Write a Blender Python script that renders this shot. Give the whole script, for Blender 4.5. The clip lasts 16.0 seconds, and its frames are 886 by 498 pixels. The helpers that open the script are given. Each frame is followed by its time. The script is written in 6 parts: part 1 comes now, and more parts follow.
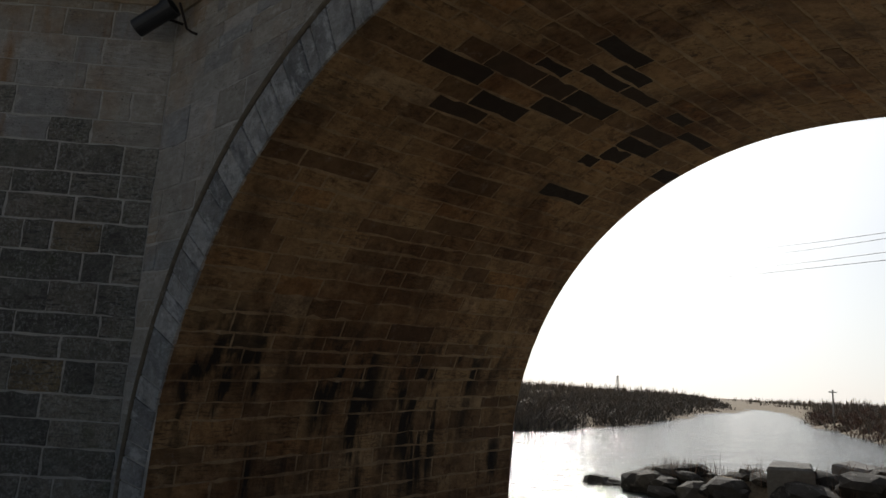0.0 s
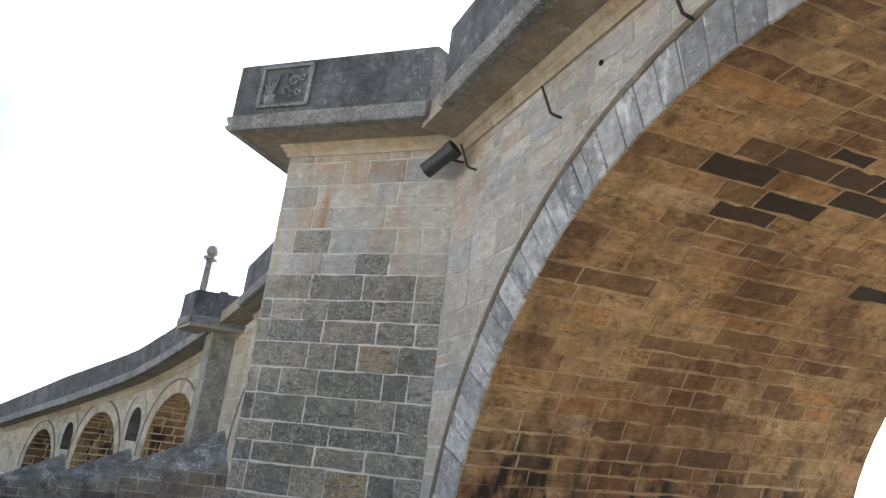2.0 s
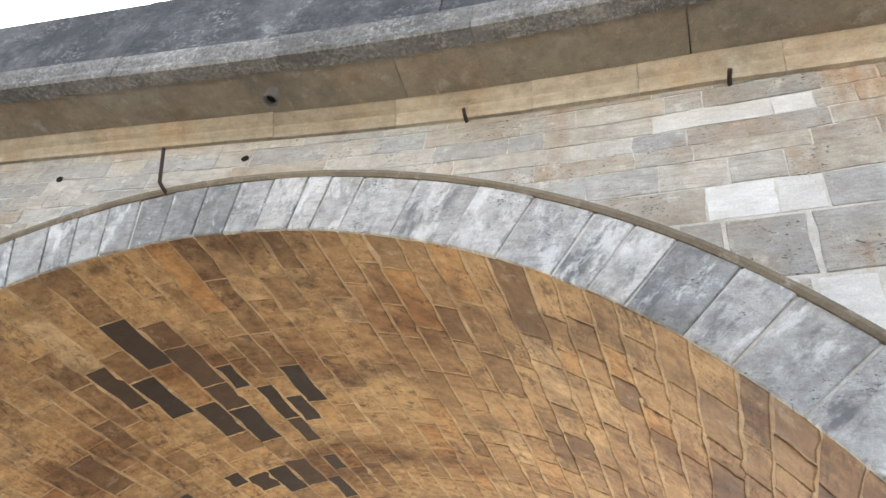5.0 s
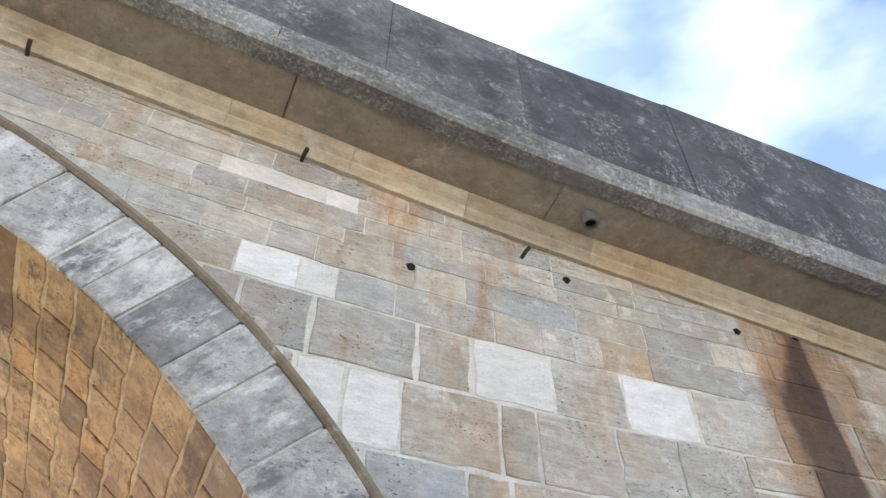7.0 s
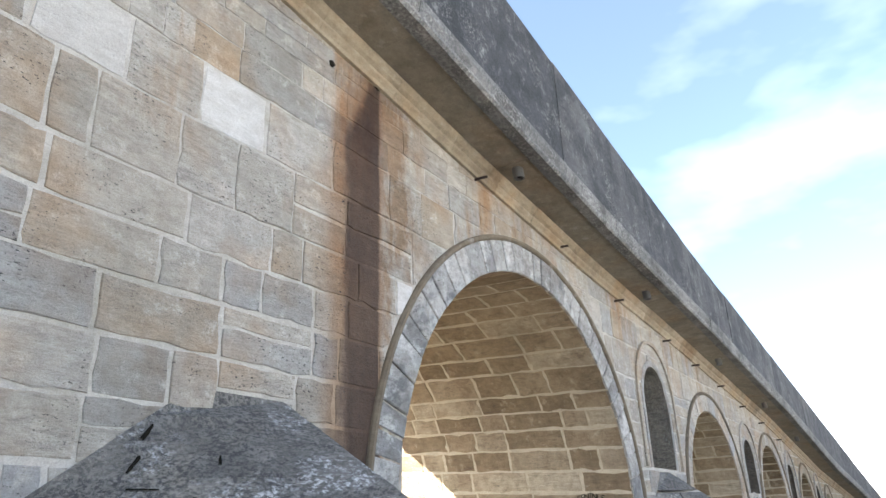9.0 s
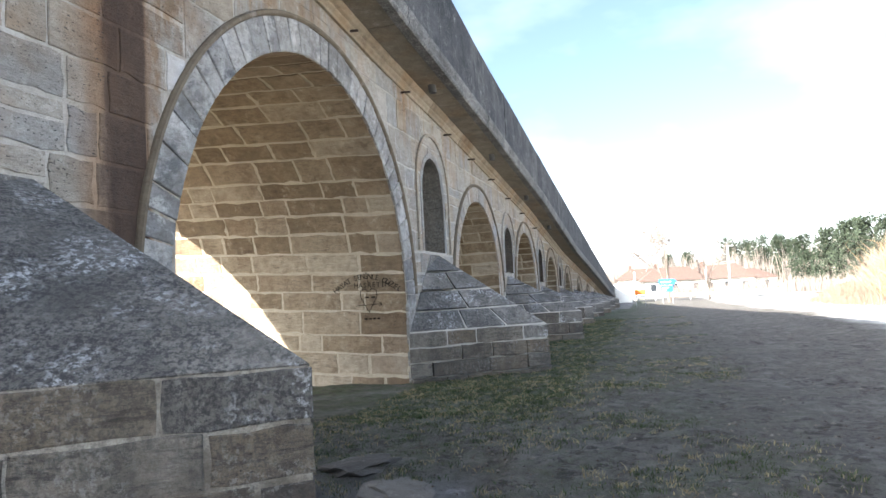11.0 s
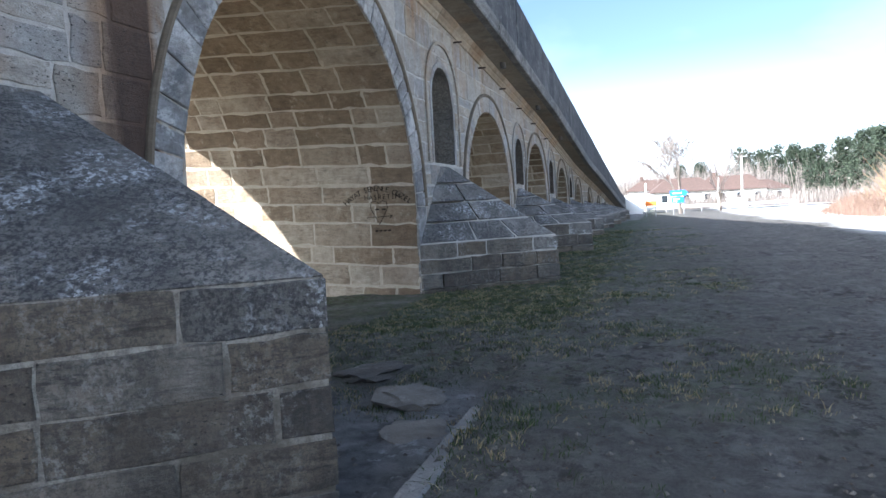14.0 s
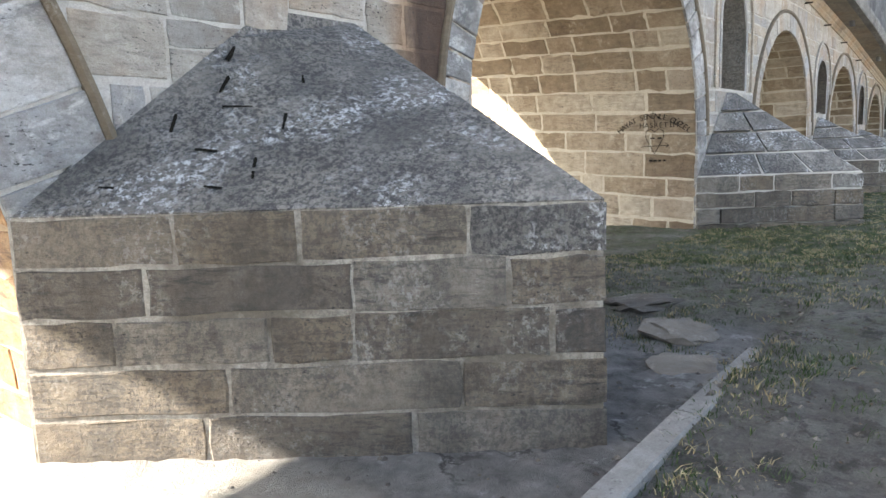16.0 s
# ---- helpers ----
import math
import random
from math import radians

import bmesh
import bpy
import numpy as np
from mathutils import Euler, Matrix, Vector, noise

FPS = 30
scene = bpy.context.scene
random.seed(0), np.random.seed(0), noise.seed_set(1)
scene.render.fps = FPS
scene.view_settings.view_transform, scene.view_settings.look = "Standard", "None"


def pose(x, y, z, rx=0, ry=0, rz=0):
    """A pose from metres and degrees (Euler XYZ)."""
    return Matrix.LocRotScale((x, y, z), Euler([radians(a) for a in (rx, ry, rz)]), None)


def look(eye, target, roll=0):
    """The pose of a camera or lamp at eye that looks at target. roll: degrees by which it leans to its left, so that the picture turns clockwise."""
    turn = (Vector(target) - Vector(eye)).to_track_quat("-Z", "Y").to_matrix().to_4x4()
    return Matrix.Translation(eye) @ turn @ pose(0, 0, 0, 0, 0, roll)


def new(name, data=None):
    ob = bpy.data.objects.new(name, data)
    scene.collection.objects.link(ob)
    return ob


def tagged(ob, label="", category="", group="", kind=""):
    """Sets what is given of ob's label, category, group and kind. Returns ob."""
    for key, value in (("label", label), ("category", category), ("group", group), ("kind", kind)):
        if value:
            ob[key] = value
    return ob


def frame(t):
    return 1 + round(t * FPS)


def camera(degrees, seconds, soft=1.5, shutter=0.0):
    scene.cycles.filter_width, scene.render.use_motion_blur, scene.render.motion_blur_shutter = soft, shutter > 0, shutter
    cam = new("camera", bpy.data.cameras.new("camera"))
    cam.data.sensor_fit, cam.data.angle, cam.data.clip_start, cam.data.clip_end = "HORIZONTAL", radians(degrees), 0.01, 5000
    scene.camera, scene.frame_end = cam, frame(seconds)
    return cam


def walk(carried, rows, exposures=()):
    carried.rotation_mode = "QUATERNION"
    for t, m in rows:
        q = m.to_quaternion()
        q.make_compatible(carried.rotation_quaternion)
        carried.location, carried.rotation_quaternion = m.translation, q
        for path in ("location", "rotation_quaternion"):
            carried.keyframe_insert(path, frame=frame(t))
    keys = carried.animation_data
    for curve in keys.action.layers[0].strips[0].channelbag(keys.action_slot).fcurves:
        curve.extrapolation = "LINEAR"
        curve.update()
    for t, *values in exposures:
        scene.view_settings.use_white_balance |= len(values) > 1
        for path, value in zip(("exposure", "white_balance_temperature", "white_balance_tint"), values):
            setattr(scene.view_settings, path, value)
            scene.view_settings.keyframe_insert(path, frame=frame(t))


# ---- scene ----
cam = camera(64.42, 16.0)
PATH = [
    (0.0, pose(0.000, 0.088, 1.589, 100.52, -3.70, 55.54)),
    (0.5, pose(-0.003, 0.069, 1.600, 106.18, -3.08, 60.18)),
    (1.0, pose(-0.006, 0.047, 1.600, 108.99, -3.57, 68.25)),
    (1.5, pose(-0.015, 0.016, 1.607, 109.00, -5.02, 73.38)),
    (2.0, pose(-0.038, -0.013, 1.608, 108.00, -6.38, 77.33)),
    (2.5, pose(-0.051, -0.031, 1.604, 106.79, -6.04, 79.27)),
    (3.0, pose(-0.028, -0.031, 1.598, 109.23, -7.60, 73.50)),
    (3.5, pose(0.016, -0.025, 1.606, 112.92, -9.22, 61.85)),
    (4.0, pose(0.031, -0.044, 1.603, 117.66, -10.79, 49.54)),
    (4.2, pose(0.030, -0.043, 1.603, 120.07, -10.33, 43.69)),
    (6.3, pose(-0.035, -0.019, 1.616, 138.66, -4.23, -1.14)),
    (6.5, pose(-0.033, -0.019, 1.612, 138.81, -3.33, -6.07)),
    (7.0, pose(-0.019, -0.030, 1.595, 135.92, -0.26, -18.99)),
    (7.5, pose(-0.021, -0.021, 1.607, 130.88, 1.66, -29.98)),
    (8.0, pose(-0.022, -0.005, 1.605, 124.45, 1.77, -41.52)),
    (8.5, pose(0.009, 0.022, 1.611, 117.64, 1.62, -50.60)),
    (9.0, pose(0.028, 0.033, 1.615, 111.44, 1.91, -56.48)),
    (9.5, pose(0.032, 0.020, 1.607, 105.78, 1.79, -62.41)),
    (10.0, pose(0.051, 0.009, 1.585, 101.23, 2.46, -66.24)),
    (10.2, pose(0.060, 0.006, 1.578, 99.40, 2.64, -67.37)),
    (12.3, pose(0.065, -0.030, 1.614, 88.22, 2.75, -81.38)),
    (12.5, pose(0.065, -0.035, 1.612, 88.21, 3.22, -81.81)),
    (13.0, pose(0.073, -0.034, 1.605, 88.12, 3.54, -82.23)),
    (13.5, pose(0.068, -0.027, 1.599, 87.79, 3.77, -79.12)),
    (14.0, pose(0.052, 0.000, 1.593, 86.53, 3.13, -72.92)),
    (14.5, pose(0.010, 0.027, 1.595, 86.18, 3.16, -64.63)),
    (15.0, pose(-0.019, 0.037, 1.593, 84.71, 2.92, -58.88)),
    (15.5, pose(-0.036, 0.054, 1.582, 82.74, 3.01, -56.18)),
    (16.0, pose(-0.081, 0.046, 1.565, 81.76, 1.88, -51.53)),
]
EXPOSURES = [(0.0, -0.55, 6400, 10), (0.5, 1.83, 6250, 10), (1.0, 2.68, 6350, 10), (2.0, 2.58, 6450, 10), (2.5, 2.03, 6450, 10), (3.0, 1.88, 6450, 10), (3.5, 2.88, 6450, 10), (4.2, 3.23, 6450, 10), (6.3, 3.10, 6350, 10), (10.2, 2.95, 6350, 10), (12.3, 1.42, 5500, 10), (13.0, 0.77, 5200, 10), (13.5, 0.77, 5200, 10),
             (14.0, 2.12, 5450, 10), (14.5, 2.92, 5850, 10), (15.0, 3.42, 6250, 10), (15.5, 3.27, 6250, 10), (16.0, 3.12, 6400, 10)]
walk(cam, PATH, EXPOSURES)

# ---- daylight: low sun behind the bridge ----
SUN_WAY = Vector((1.0, -0.95, -0.745)).normalized()
sun = new("sun", bpy.data.lights.new("sun", "SUN"))
sun.data.energy, sun.data.angle, sun.data.color = 5.0, radians(0.53), (1.0, 0.94, 0.84)
sun.matrix_world = look((0, 0, 40), Vector((0, 0, 40)) + SUN_WAY)
world = bpy.data.worlds.new("world")
scene.world = world
world.use_nodes = True
wt = world.node_tree
sky = wt.nodes.new("ShaderNodeTexSky")
sky.sky_type, sky.sun_disc = "NISHITA", False
sky.sun_elevation = math.asin(-SUN_WAY.z)
sky.sun_rotation = math.atan2(-SUN_WAY.x, -SUN_WAY.y)
sky.air_density, sky.dust_density = 1.0, 0.45
wco = wt.nodes.new("ShaderNodeTexCoord")
wmap = wt.nodes.new("ShaderNodeMapping")
wmap.inputs["Scale"].default_value = (1.6, 2.4, 5.5)
wno = wt.nodes.new("ShaderNodeTexNoise")
wno.inputs["Scale"].default_value, wno.inputs["Detail"].default_value = 1.1, 5
wra = wt.nodes.new("ShaderNodeValToRGB")
wra.color_ramp.elements[0].position, wra.color_ramp.elements[1].position = 0.46, 0.95
wra.color_ramp.elements[0].color = (0.07, 0.07, 0.07, 1)
wmix = wt.nodes.new("ShaderNodeMix")
wmix.data_type = "RGBA"
wmix.inputs["B"].default_value = (12.5, 13.0, 13.8, 1)
wt.links.new(wco.outputs["Generated"], wmap.inputs[0])
wt.links.new(wmap.outputs[0], wno.inputs["Vector"])
wt.links.new(wno.outputs[0], wra.inputs[0])
wmul = wt.nodes.new("ShaderNodeMath")
wmul.operation = "MULTIPLY"
wmul.inputs[1].default_value = 0.4
wt.links.new(wra.outputs[0], wmul.inputs[0])
# thin haze low over the horizon
wsep = wt.nodes.new("ShaderNodeSeparateXYZ")
wt.links.new(wco.outputs["Generated"], wsep.inputs[0])
whaze = wt.nodes.new("ShaderNodeMapRange")
whaze.interpolation_type = "SMOOTHERSTEP"
whaze.inputs[1].default_value, whaze.inputs[2].default_value = 0.0, 0.24
whaze.inputs[3].default_value, whaze.inputs[4].default_value = 0.6, 0.0
wt.links.new(wsep.outputs[2], whaze.inputs[0])
wmax = wt.nodes.new("ShaderNodeMath")
wmax.operation = "MAXIMUM"
wt.links.new(wmul.outputs[0], wmax.inputs[0])
wt.links.new(whaze.outputs[0], wmax.inputs[1])
wt.links.new(wmax.outputs[0], wmix.inputs["Factor"])
wt.links.new(sky.outputs[0], wmix.inputs["A"])
# bright veil of thin cloud round the sun
wdot = wt.nodes.new("ShaderNodeVectorMath")
wdot.operation = "DOT_PRODUCT"
wdot.inputs[1].default_value = -SUN_WAY
wt.links.new(wco.outputs["Generated"], wdot.inputs[0])
wpos = wt.nodes.new("ShaderNodeMath")
wpos.operation = "MAXIMUM"
wpos.inputs[1].default_value = 0.0
wt.links.new(wdot.outputs["Value"], wpos.inputs[0])
wpow = wt.nodes.new("ShaderNodeMath")
wpow.operation = "POWER"
wpow.inputs[1].default_value = 5.0
wt.links.new(wpos.outputs[0], wpow.inputs[0])
wveil = wt.nodes.new("ShaderNodeMix")
wveil.data_type, wveil.blend_type = "RGBA", "ADD"
wveil.clamp_result = False
wveil.inputs["B"].default_value = (36.0, 35.0, 33.5, 1)
wt.links.new(wpow.outputs[0], wveil.inputs["Factor"])
wt.links.new(wmix.outputs["Result"], wveil.inputs["A"])
wt.links.new(wveil.outputs["Result"], wt.nodes["Background"].inputs[0])
wt.nodes["Background"].inputs[1].default_value = 0.05


# ---- materials ----
class Mat:
    """A small builder for node materials in object (world) coordinates."""

    def __init__(self, name, rough=0.85):
        self.m = bpy.data.materials.new(name)
        self.m.use_nodes = True
        self.t = self.m.node_tree
        self.b = self.t.nodes["Principled BSDF"]
        self.b.inputs["Roughness"].default_value = rough
        self.co = self.t.nodes.new("ShaderNodeTexCoord").outputs["Object"]

    def node(self, kind, **kw):
        n = self.t.nodes.new("ShaderNode" + kind)
        for k, v in kw.items():
            n.inputs[k].default_value = v
        return n

    def link(self, a, b):
        self.t.links.new(a, b)

    def noise(self, scale, detail=4, rough=0.6, stretch=(1, 1, 1), lo=0.0, hi=1.0, offset=0.0):
        mp = self.node("Mapping", Scale=stretch, Location=(offset, offset * 1.7, offset * 0.6))
        self.link(self.co, mp.inputs[0])
        n = self.node("TexNoise", Scale=scale, Detail=detail, Roughness=rough)
        self.link(mp.outputs[0], n.inputs["Vector"])
        r = self.node("MapRange")
        r.inputs[1].default_value, r.inputs[2].default_value = lo, hi
        self.link(n.outputs[0], r.inputs[0])
        return r.outputs[0]

    def own_grain(self, fac, amount=23.0):
        """From here on each block has its own piece of the grain; gives the plain coordinates back."""
        old = self.co
        k = self.node("CombineXYZ")
        for i, f in enumerate((1.0, -0.7, 0.43)):
            self.link(self.math("MULTIPLY", fac, amount * f), k.inputs[i])
        v = self.t.nodes.new("ShaderNodeVectorMath")
        self.link(old, v.inputs[0])
        self.link(k.outputs[0], v.inputs[1])
        self.co = v.outputs[0]
        return old

    def rnd(self):
        a = self.t.nodes.new("ShaderNodeObjectInfo").outputs["Random"]
        b = self.t.nodes.new("ShaderNodeNewGeometry").outputs["Random Per Island"]
        s = self.math("ADD", a, b)
        return self.math("FRACT", s)

    def math(self, op, a, b=None):
        n = self.t.nodes.new("ShaderNodeMath")
        n.operation = op
        for i, v in enumerate((a, b)):
            if v is None:
                continue
            if isinstance(v, (int, float)):
                n.inputs[i].default_value = v
            else:
                self.link(v, n.inputs[i])
        return n.outputs[0]

    def xyz(self):
        n = self.t.nodes.new("ShaderNodeSeparateXYZ")
        self.link(self.co, n.inputs[0])
        return n.outputs[0], n.outputs[1], n.outputs[2]

    def step(self, v, lo, hi):
        """0 at lo, 1 at hi, smooth between."""
        r = self.node("MapRange")
        r.interpolation_type = "SMOOTHSTEP"
        flip = lo > hi
        r.inputs[1].default_value, r.inputs[2].default_value = min(lo, hi), max(lo, hi)
        r.inputs[3].default_value, r.inputs[4].default_value = (1, 0) if flip else (0, 1)
        self.link(v, r.inputs[0])
        return r.outputs[0]

    def ramp(self, fac, stops):
        n = self.t.nodes.new("ShaderNodeValToRGB")
        el = n.color_ramp.elements
        while len(el) < len(stops):
            el.new(0.5)
        for e, (p, c) in zip(el, stops):
            e.position, e.color = p, (*c, 1)
        self.link(fac, n.inputs[0])
        return n.outputs[0]

    def mix(self, fac, a, b, mode="MIX"):
        n = self.t.nodes.new("ShaderNodeMix")
        n.data_type, n.blend_type = "RGBA", mode
        for key, v in (("Factor", fac), ("A", a), ("B", b)):
            if isinstance(v, (int, float)):
                n.inputs[key].default_value = v
            elif isinstance(v, tuple):
                n.inputs[key].default_value = (*v, 1)
            else:
                self.link(v, n.inputs[key])
        return n.outputs["Result"]

    def bump(self, height, strength=0.4, distance=0.02):
        n = self.node("Bump", Strength=strength, Distance=distance)
        self.link(height, n.inputs["Height"])
        self.link(n.outputs[0], self.b.inputs["Normal"])

    def done(self, color, rough=None):
        if isinstance(color, tuple):
            self.b.inputs["Base Color"].default_value = (*color, 1)
        else:
            self.link(color, self.b.inputs["Base Color"])
        if rough is not None:
            self.link(rough, self.b.inputs["Roughness"])
        return self.m


def stone_mat(name, stops, dark=(0.06, 0.055, 0.05), stain=0.35, stain_lo=0.52, pits=0.5, lichen=0.0, lichen_col=(0.55, 0.54, 0.5),
              streak=0.0, rust=0, seep=0, warm=0.0, grain=0.3, bump=0.6, moss=0.0, wear=0.4, mottle=0.0, mottle_scale=24, layers=0.0, soot=0.0, smear=0.35, smear_col=(0.62, 0.58, 0.52), lichen_lo=0.40, radial=None):
    """Weathered ashlar: a tone for each block, blotches, streaks, pits and grain."""
    m = Mat(name, 0.9)
    tone = m.rnd()
    col = m.ramp(tone, stops)
    blotch = m.noise(1.7, 5, 0.65, lo=0.35, hi=0.7)
    col = m.mix(m.math("MULTIPLY", blotch, grain), col, (0.62, 0.58, 0.52), "MULTIPLY")
    world_co = m.own_grain(tone)
    bed = m.noise(3.0, 5, 0.7, (1.2, 1.2, 4.0), 0.35, 0.68, 3.1)
    col = m.mix(m.math("MULTIPLY", bed, 0.5), col, (0.62, 0.58, 0.53), "MULTIPLY")
    mid = m.noise(6.0, 6, 0.75, lo=0.42, hi=0.66, offset=31)
    col = m.mix(m.math("MULTIPLY", mid, wear), col, (0.5, 0.46, 0.42), "MULTIPLY")
    if layers:
        # dark weathered bedding lines, more on some blocks than on others
        la = m.noise(7.0, 6, 0.75, (0.6, 0.6, 4.0), 0.50, 0.62, 71)
        la = m.math("MULTIPLY", la, m.noise(0.8, 2, 0.5, lo=0.35, hi=0.6, offset=77))
        col = m.mix(m.math("MULTIPLY", la, layers), col, dark)
    pale = m.noise(4.2, 6, 0.75, lo=0.56, hi=0.68, offset=43)
    col = m.mix(m.math("MULTIPLY", pale, smear), col, smear_col)
    m.co = world_co
    if radial:
        # dark and white veins along each wedge stone
        x, y, z = m.xyz()
        dx, dz = m.math("SUBTRACT", x, radial[0]), m.math("SUBTRACT", z, radial[1])
        rad = m.math("SQRT", m.math("ADD", m.math("MULTIPLY", dx, dx), m.math("MULTIPLY", dz, dz)))
        vec = m.node("CombineXYZ")
        m.link(m.math("MULTIPLY", m.math("ARCTAN2", dz, dx), 6.4), vec.inputs[0])
        m.link(m.math("MULTIPLY", rad, 0.35), vec.inputs[1])
        m.link(m.math("MULTIPLY", tone, 19.0), vec.inputs[2])
        m.co = vec.outputs[0]
        vein = m.math("MULTIPLY", m.noise(5.5, 7, 0.7, lo=0.52, hi=0.62, offset=3), m.noise(1.2, 3, 0.5, lo=0.38, hi=0.56, offset=8))
        col = m.mix(m.math("MULTIPLY", vein, 0.85), col, (0.17, 0.17, 0.175))
        col = m.mix(m.math("MULTIPLY", m.noise(4.0, 6, 0.7, lo=0.55, hi=0.63, offset=14), 0.7), col, (0.80, 0.79, 0.77))
        m.co = world_co
    if mottle:
        mo = m.noise(mottle_scale, 6, 0.8, lo=0.45, hi=0.56, offset=51)
        mo = m.math("MULTIPLY", mo, m.noise(1.5, 4, 0.6, lo=0.30, hi=0.52, offset=57))
        col = m.mix(m.math("MULTIPLY", mo, mottle), col, (0.045, 0.045, 0.047))
    if soot:
        so = m.noise(0.42, 6, 0.65, lo=0.46, hi=0.62, offset=91)
        col = m.mix(m.math("MULTIPLY", so, soot), col, (0.42, 0.32, 0.26), "MULTIPLY")
        so = m.noise(2.4, 6, 0.8, lo=0.55, hi=0.66, offset=95)
        col = m.mix(m.math("MULTIPLY", so, soot * 0.8), col, (0.35, 0.26, 0.2), "MULTIPLY")
    if warm:
        col = m.mix(m.math("MULTIPLY", m.noise(0.9, 4, 0.6, lo=0.5, hi=0.72, offset=5), warm), col, (1.0, 0.66, 0.36), "MULTIPLY")
    if stain:
        col = m.mix(m.math("MULTIPLY", m.noise(1.1, 6, 0.7, lo=stain_lo, hi=stain_lo + 0.16, offset=9), stain), col, dark)
    if rust:
        x, y, z = m.xyz()
        edge = m.noise(3.0, 5, 0.65, (1, 1, 0.3), 0.3, 0.7, 6)
        wide = m.math("ADD", m.math("MULTIPLY", m.math("SUBTRACT", 6.75, z), 0.45), 0.10)
        wide = m.math("ADD", m.math("MINIMUM", wide, 0.60), m.math("MULTIPLY", edge, 0.14))
        left = m.math("SUBTRACT", x, m.math("SUBTRACT", 5.80, wide))
        top = m.step(z, 6.78, 6.6)
        patchy = m.noise(2.2, 6, 0.7, (1, 1, 0.4), 0.42, 0.58, 26)
        k = m.math("MULTIPLY", m.math("MULTIPLY", m.step(left, -0.42, 0.05), m.step(x, 5.92, 5.78)), top)
        col = m.mix(m.math("MULTIPLY", k, 0.8), col, (0.62, 0.38, 0.20), "MULTIPLY")
        k = m.math("MULTIPLY", m.math("MULTIPLY", m.step(x, 5.72, 5.9), m.step(x, 7.0, 6.3)), m.math("MULTIPLY", patchy, top))
        col = m.mix(m.math("MULTIPLY", k, 0.8), col, (0.56, 0.36, 0.2), "MULTIPLY")
        k = m.math("MULTIPLY", m.math("MULTIPLY", m.step(left, 0.0, 0.16), m.step(m.math("ADD", x, m.math("MULTIPLY", edge, 0.05)), 5.86, 5.80)), top)
        k = m.math("MULTIPLY", k, m.math("ADD", m.math("MULTIPLY", m.noise(1.6, 5, 0.7, (1, 1, 0.5), 0.3, 0.7, 36), 0.3), 0.7))
        col = m.mix(k, col, (0.05, 0.028, 0.02))
        # rusty runs from the cornice
        run = m.math("MULTIPLY", m.noise(1.7, 5, 0.65, (1, 1, 0.16), 0.53, 0.66, 46), m.step(m.math("ADD", z, m.math("MULTIPLY", patchy, 0.8)), 4.6, 6.4))
        run = m.math("MULTIPLY", run, m.step(x, -2.5, -0.5))
        col = m.mix(m.math("MULTIPLY", run, 0.75), col, (0.78, 0.50, 0.26), "MULTIPLY")
    if seep:
        x, y, z = m.xyz()
        k = m.math("MULTIPLY", m.noise(2.6, 5, 0.6, (1, 1, 0.14), 0.47, 0.56, 8), m.noise(0.9, 3, 0.5, (1, 1, 0.3), 0.42, 0.56, 15))
        k = m.math("MULTIPLY", k, m.step(m.math("ADD", z, m.math("MULTIPLY", m.noise(1.5, 3, 0.5, offset=3), 1.6)), 3.6, 2.6))
        k = m.math("MULTIPLY", k, m.step(x, -8.5, -9.6))
        col = m.mix(m.math("MULTIPLY", k, 0.95), col, (0.012, 0.01, 0.008))
    if streak:
        col = m.mix(m.math("MULTIPLY", m.noise(2.6, 5, 0.6, (1, 1, 0.12), 0.54, 0.68, 2), streak), col, dark)
    if moss:
        col = m.mix(m.math("MULTIPLY", m.noise(1.4, 6, 0.75, lo=0.55, hi=0.68, offset=13), moss), col, (0.10, 0.11, 0.045))
    fine = m.noise(34, 6, 0.7, lo=0.3, hi=0.72)
    col = m.mix(m.math("MULTIPLY", fine, 0.3), col, (0.6, 0.58, 0.55), "MULTIPLY")
    grit = m.noise(95, 4, 0.75, lo=0.36, hi=0.66, offset=61)
    col = m.mix(m.math("MULTIPLY", grit, 0.45), col, (0.55, 0.53, 0.50), "MULTIPLY")
    hole = m.noise(26, 3, 0.55, (1, 1, 2.2), 0.62, 0.68, 7)
    patch = m.noise(2.2, 3, 0.5, lo=0.45, hi=0.6, offset=21)
    hole = m.math("MULTIPLY", hole, patch)
    col = m.mix(m.math("MULTIPLY", hole, pits), col, (0.05, 0.045, 0.04))
    if lichen:
        li = m.math("MULTIPLY", m.noise(20, 7, 0.8, lo=0.51, hi=0.58, offset=4), m.noise(1.6, 5, 0.65, lo=lichen_lo, hi=lichen_lo + 0.14, offset=17))
        col = m.mix(m.math("MULTIPLY", li, lichen), col, lichen_col)
    h = m.math("ADD", m.math("MULTIPLY", fine, 0.5), m.math("MULTIPLY", hole, -1.6))
    h = m.math("ADD", h, m.math("MULTIPLY", bed, 0.8))
    h = m.math("ADD", h, m.math("MULTIPLY", grit, 0.25))
    m.bump(h, bump, 0.012)
    return m.done(col)


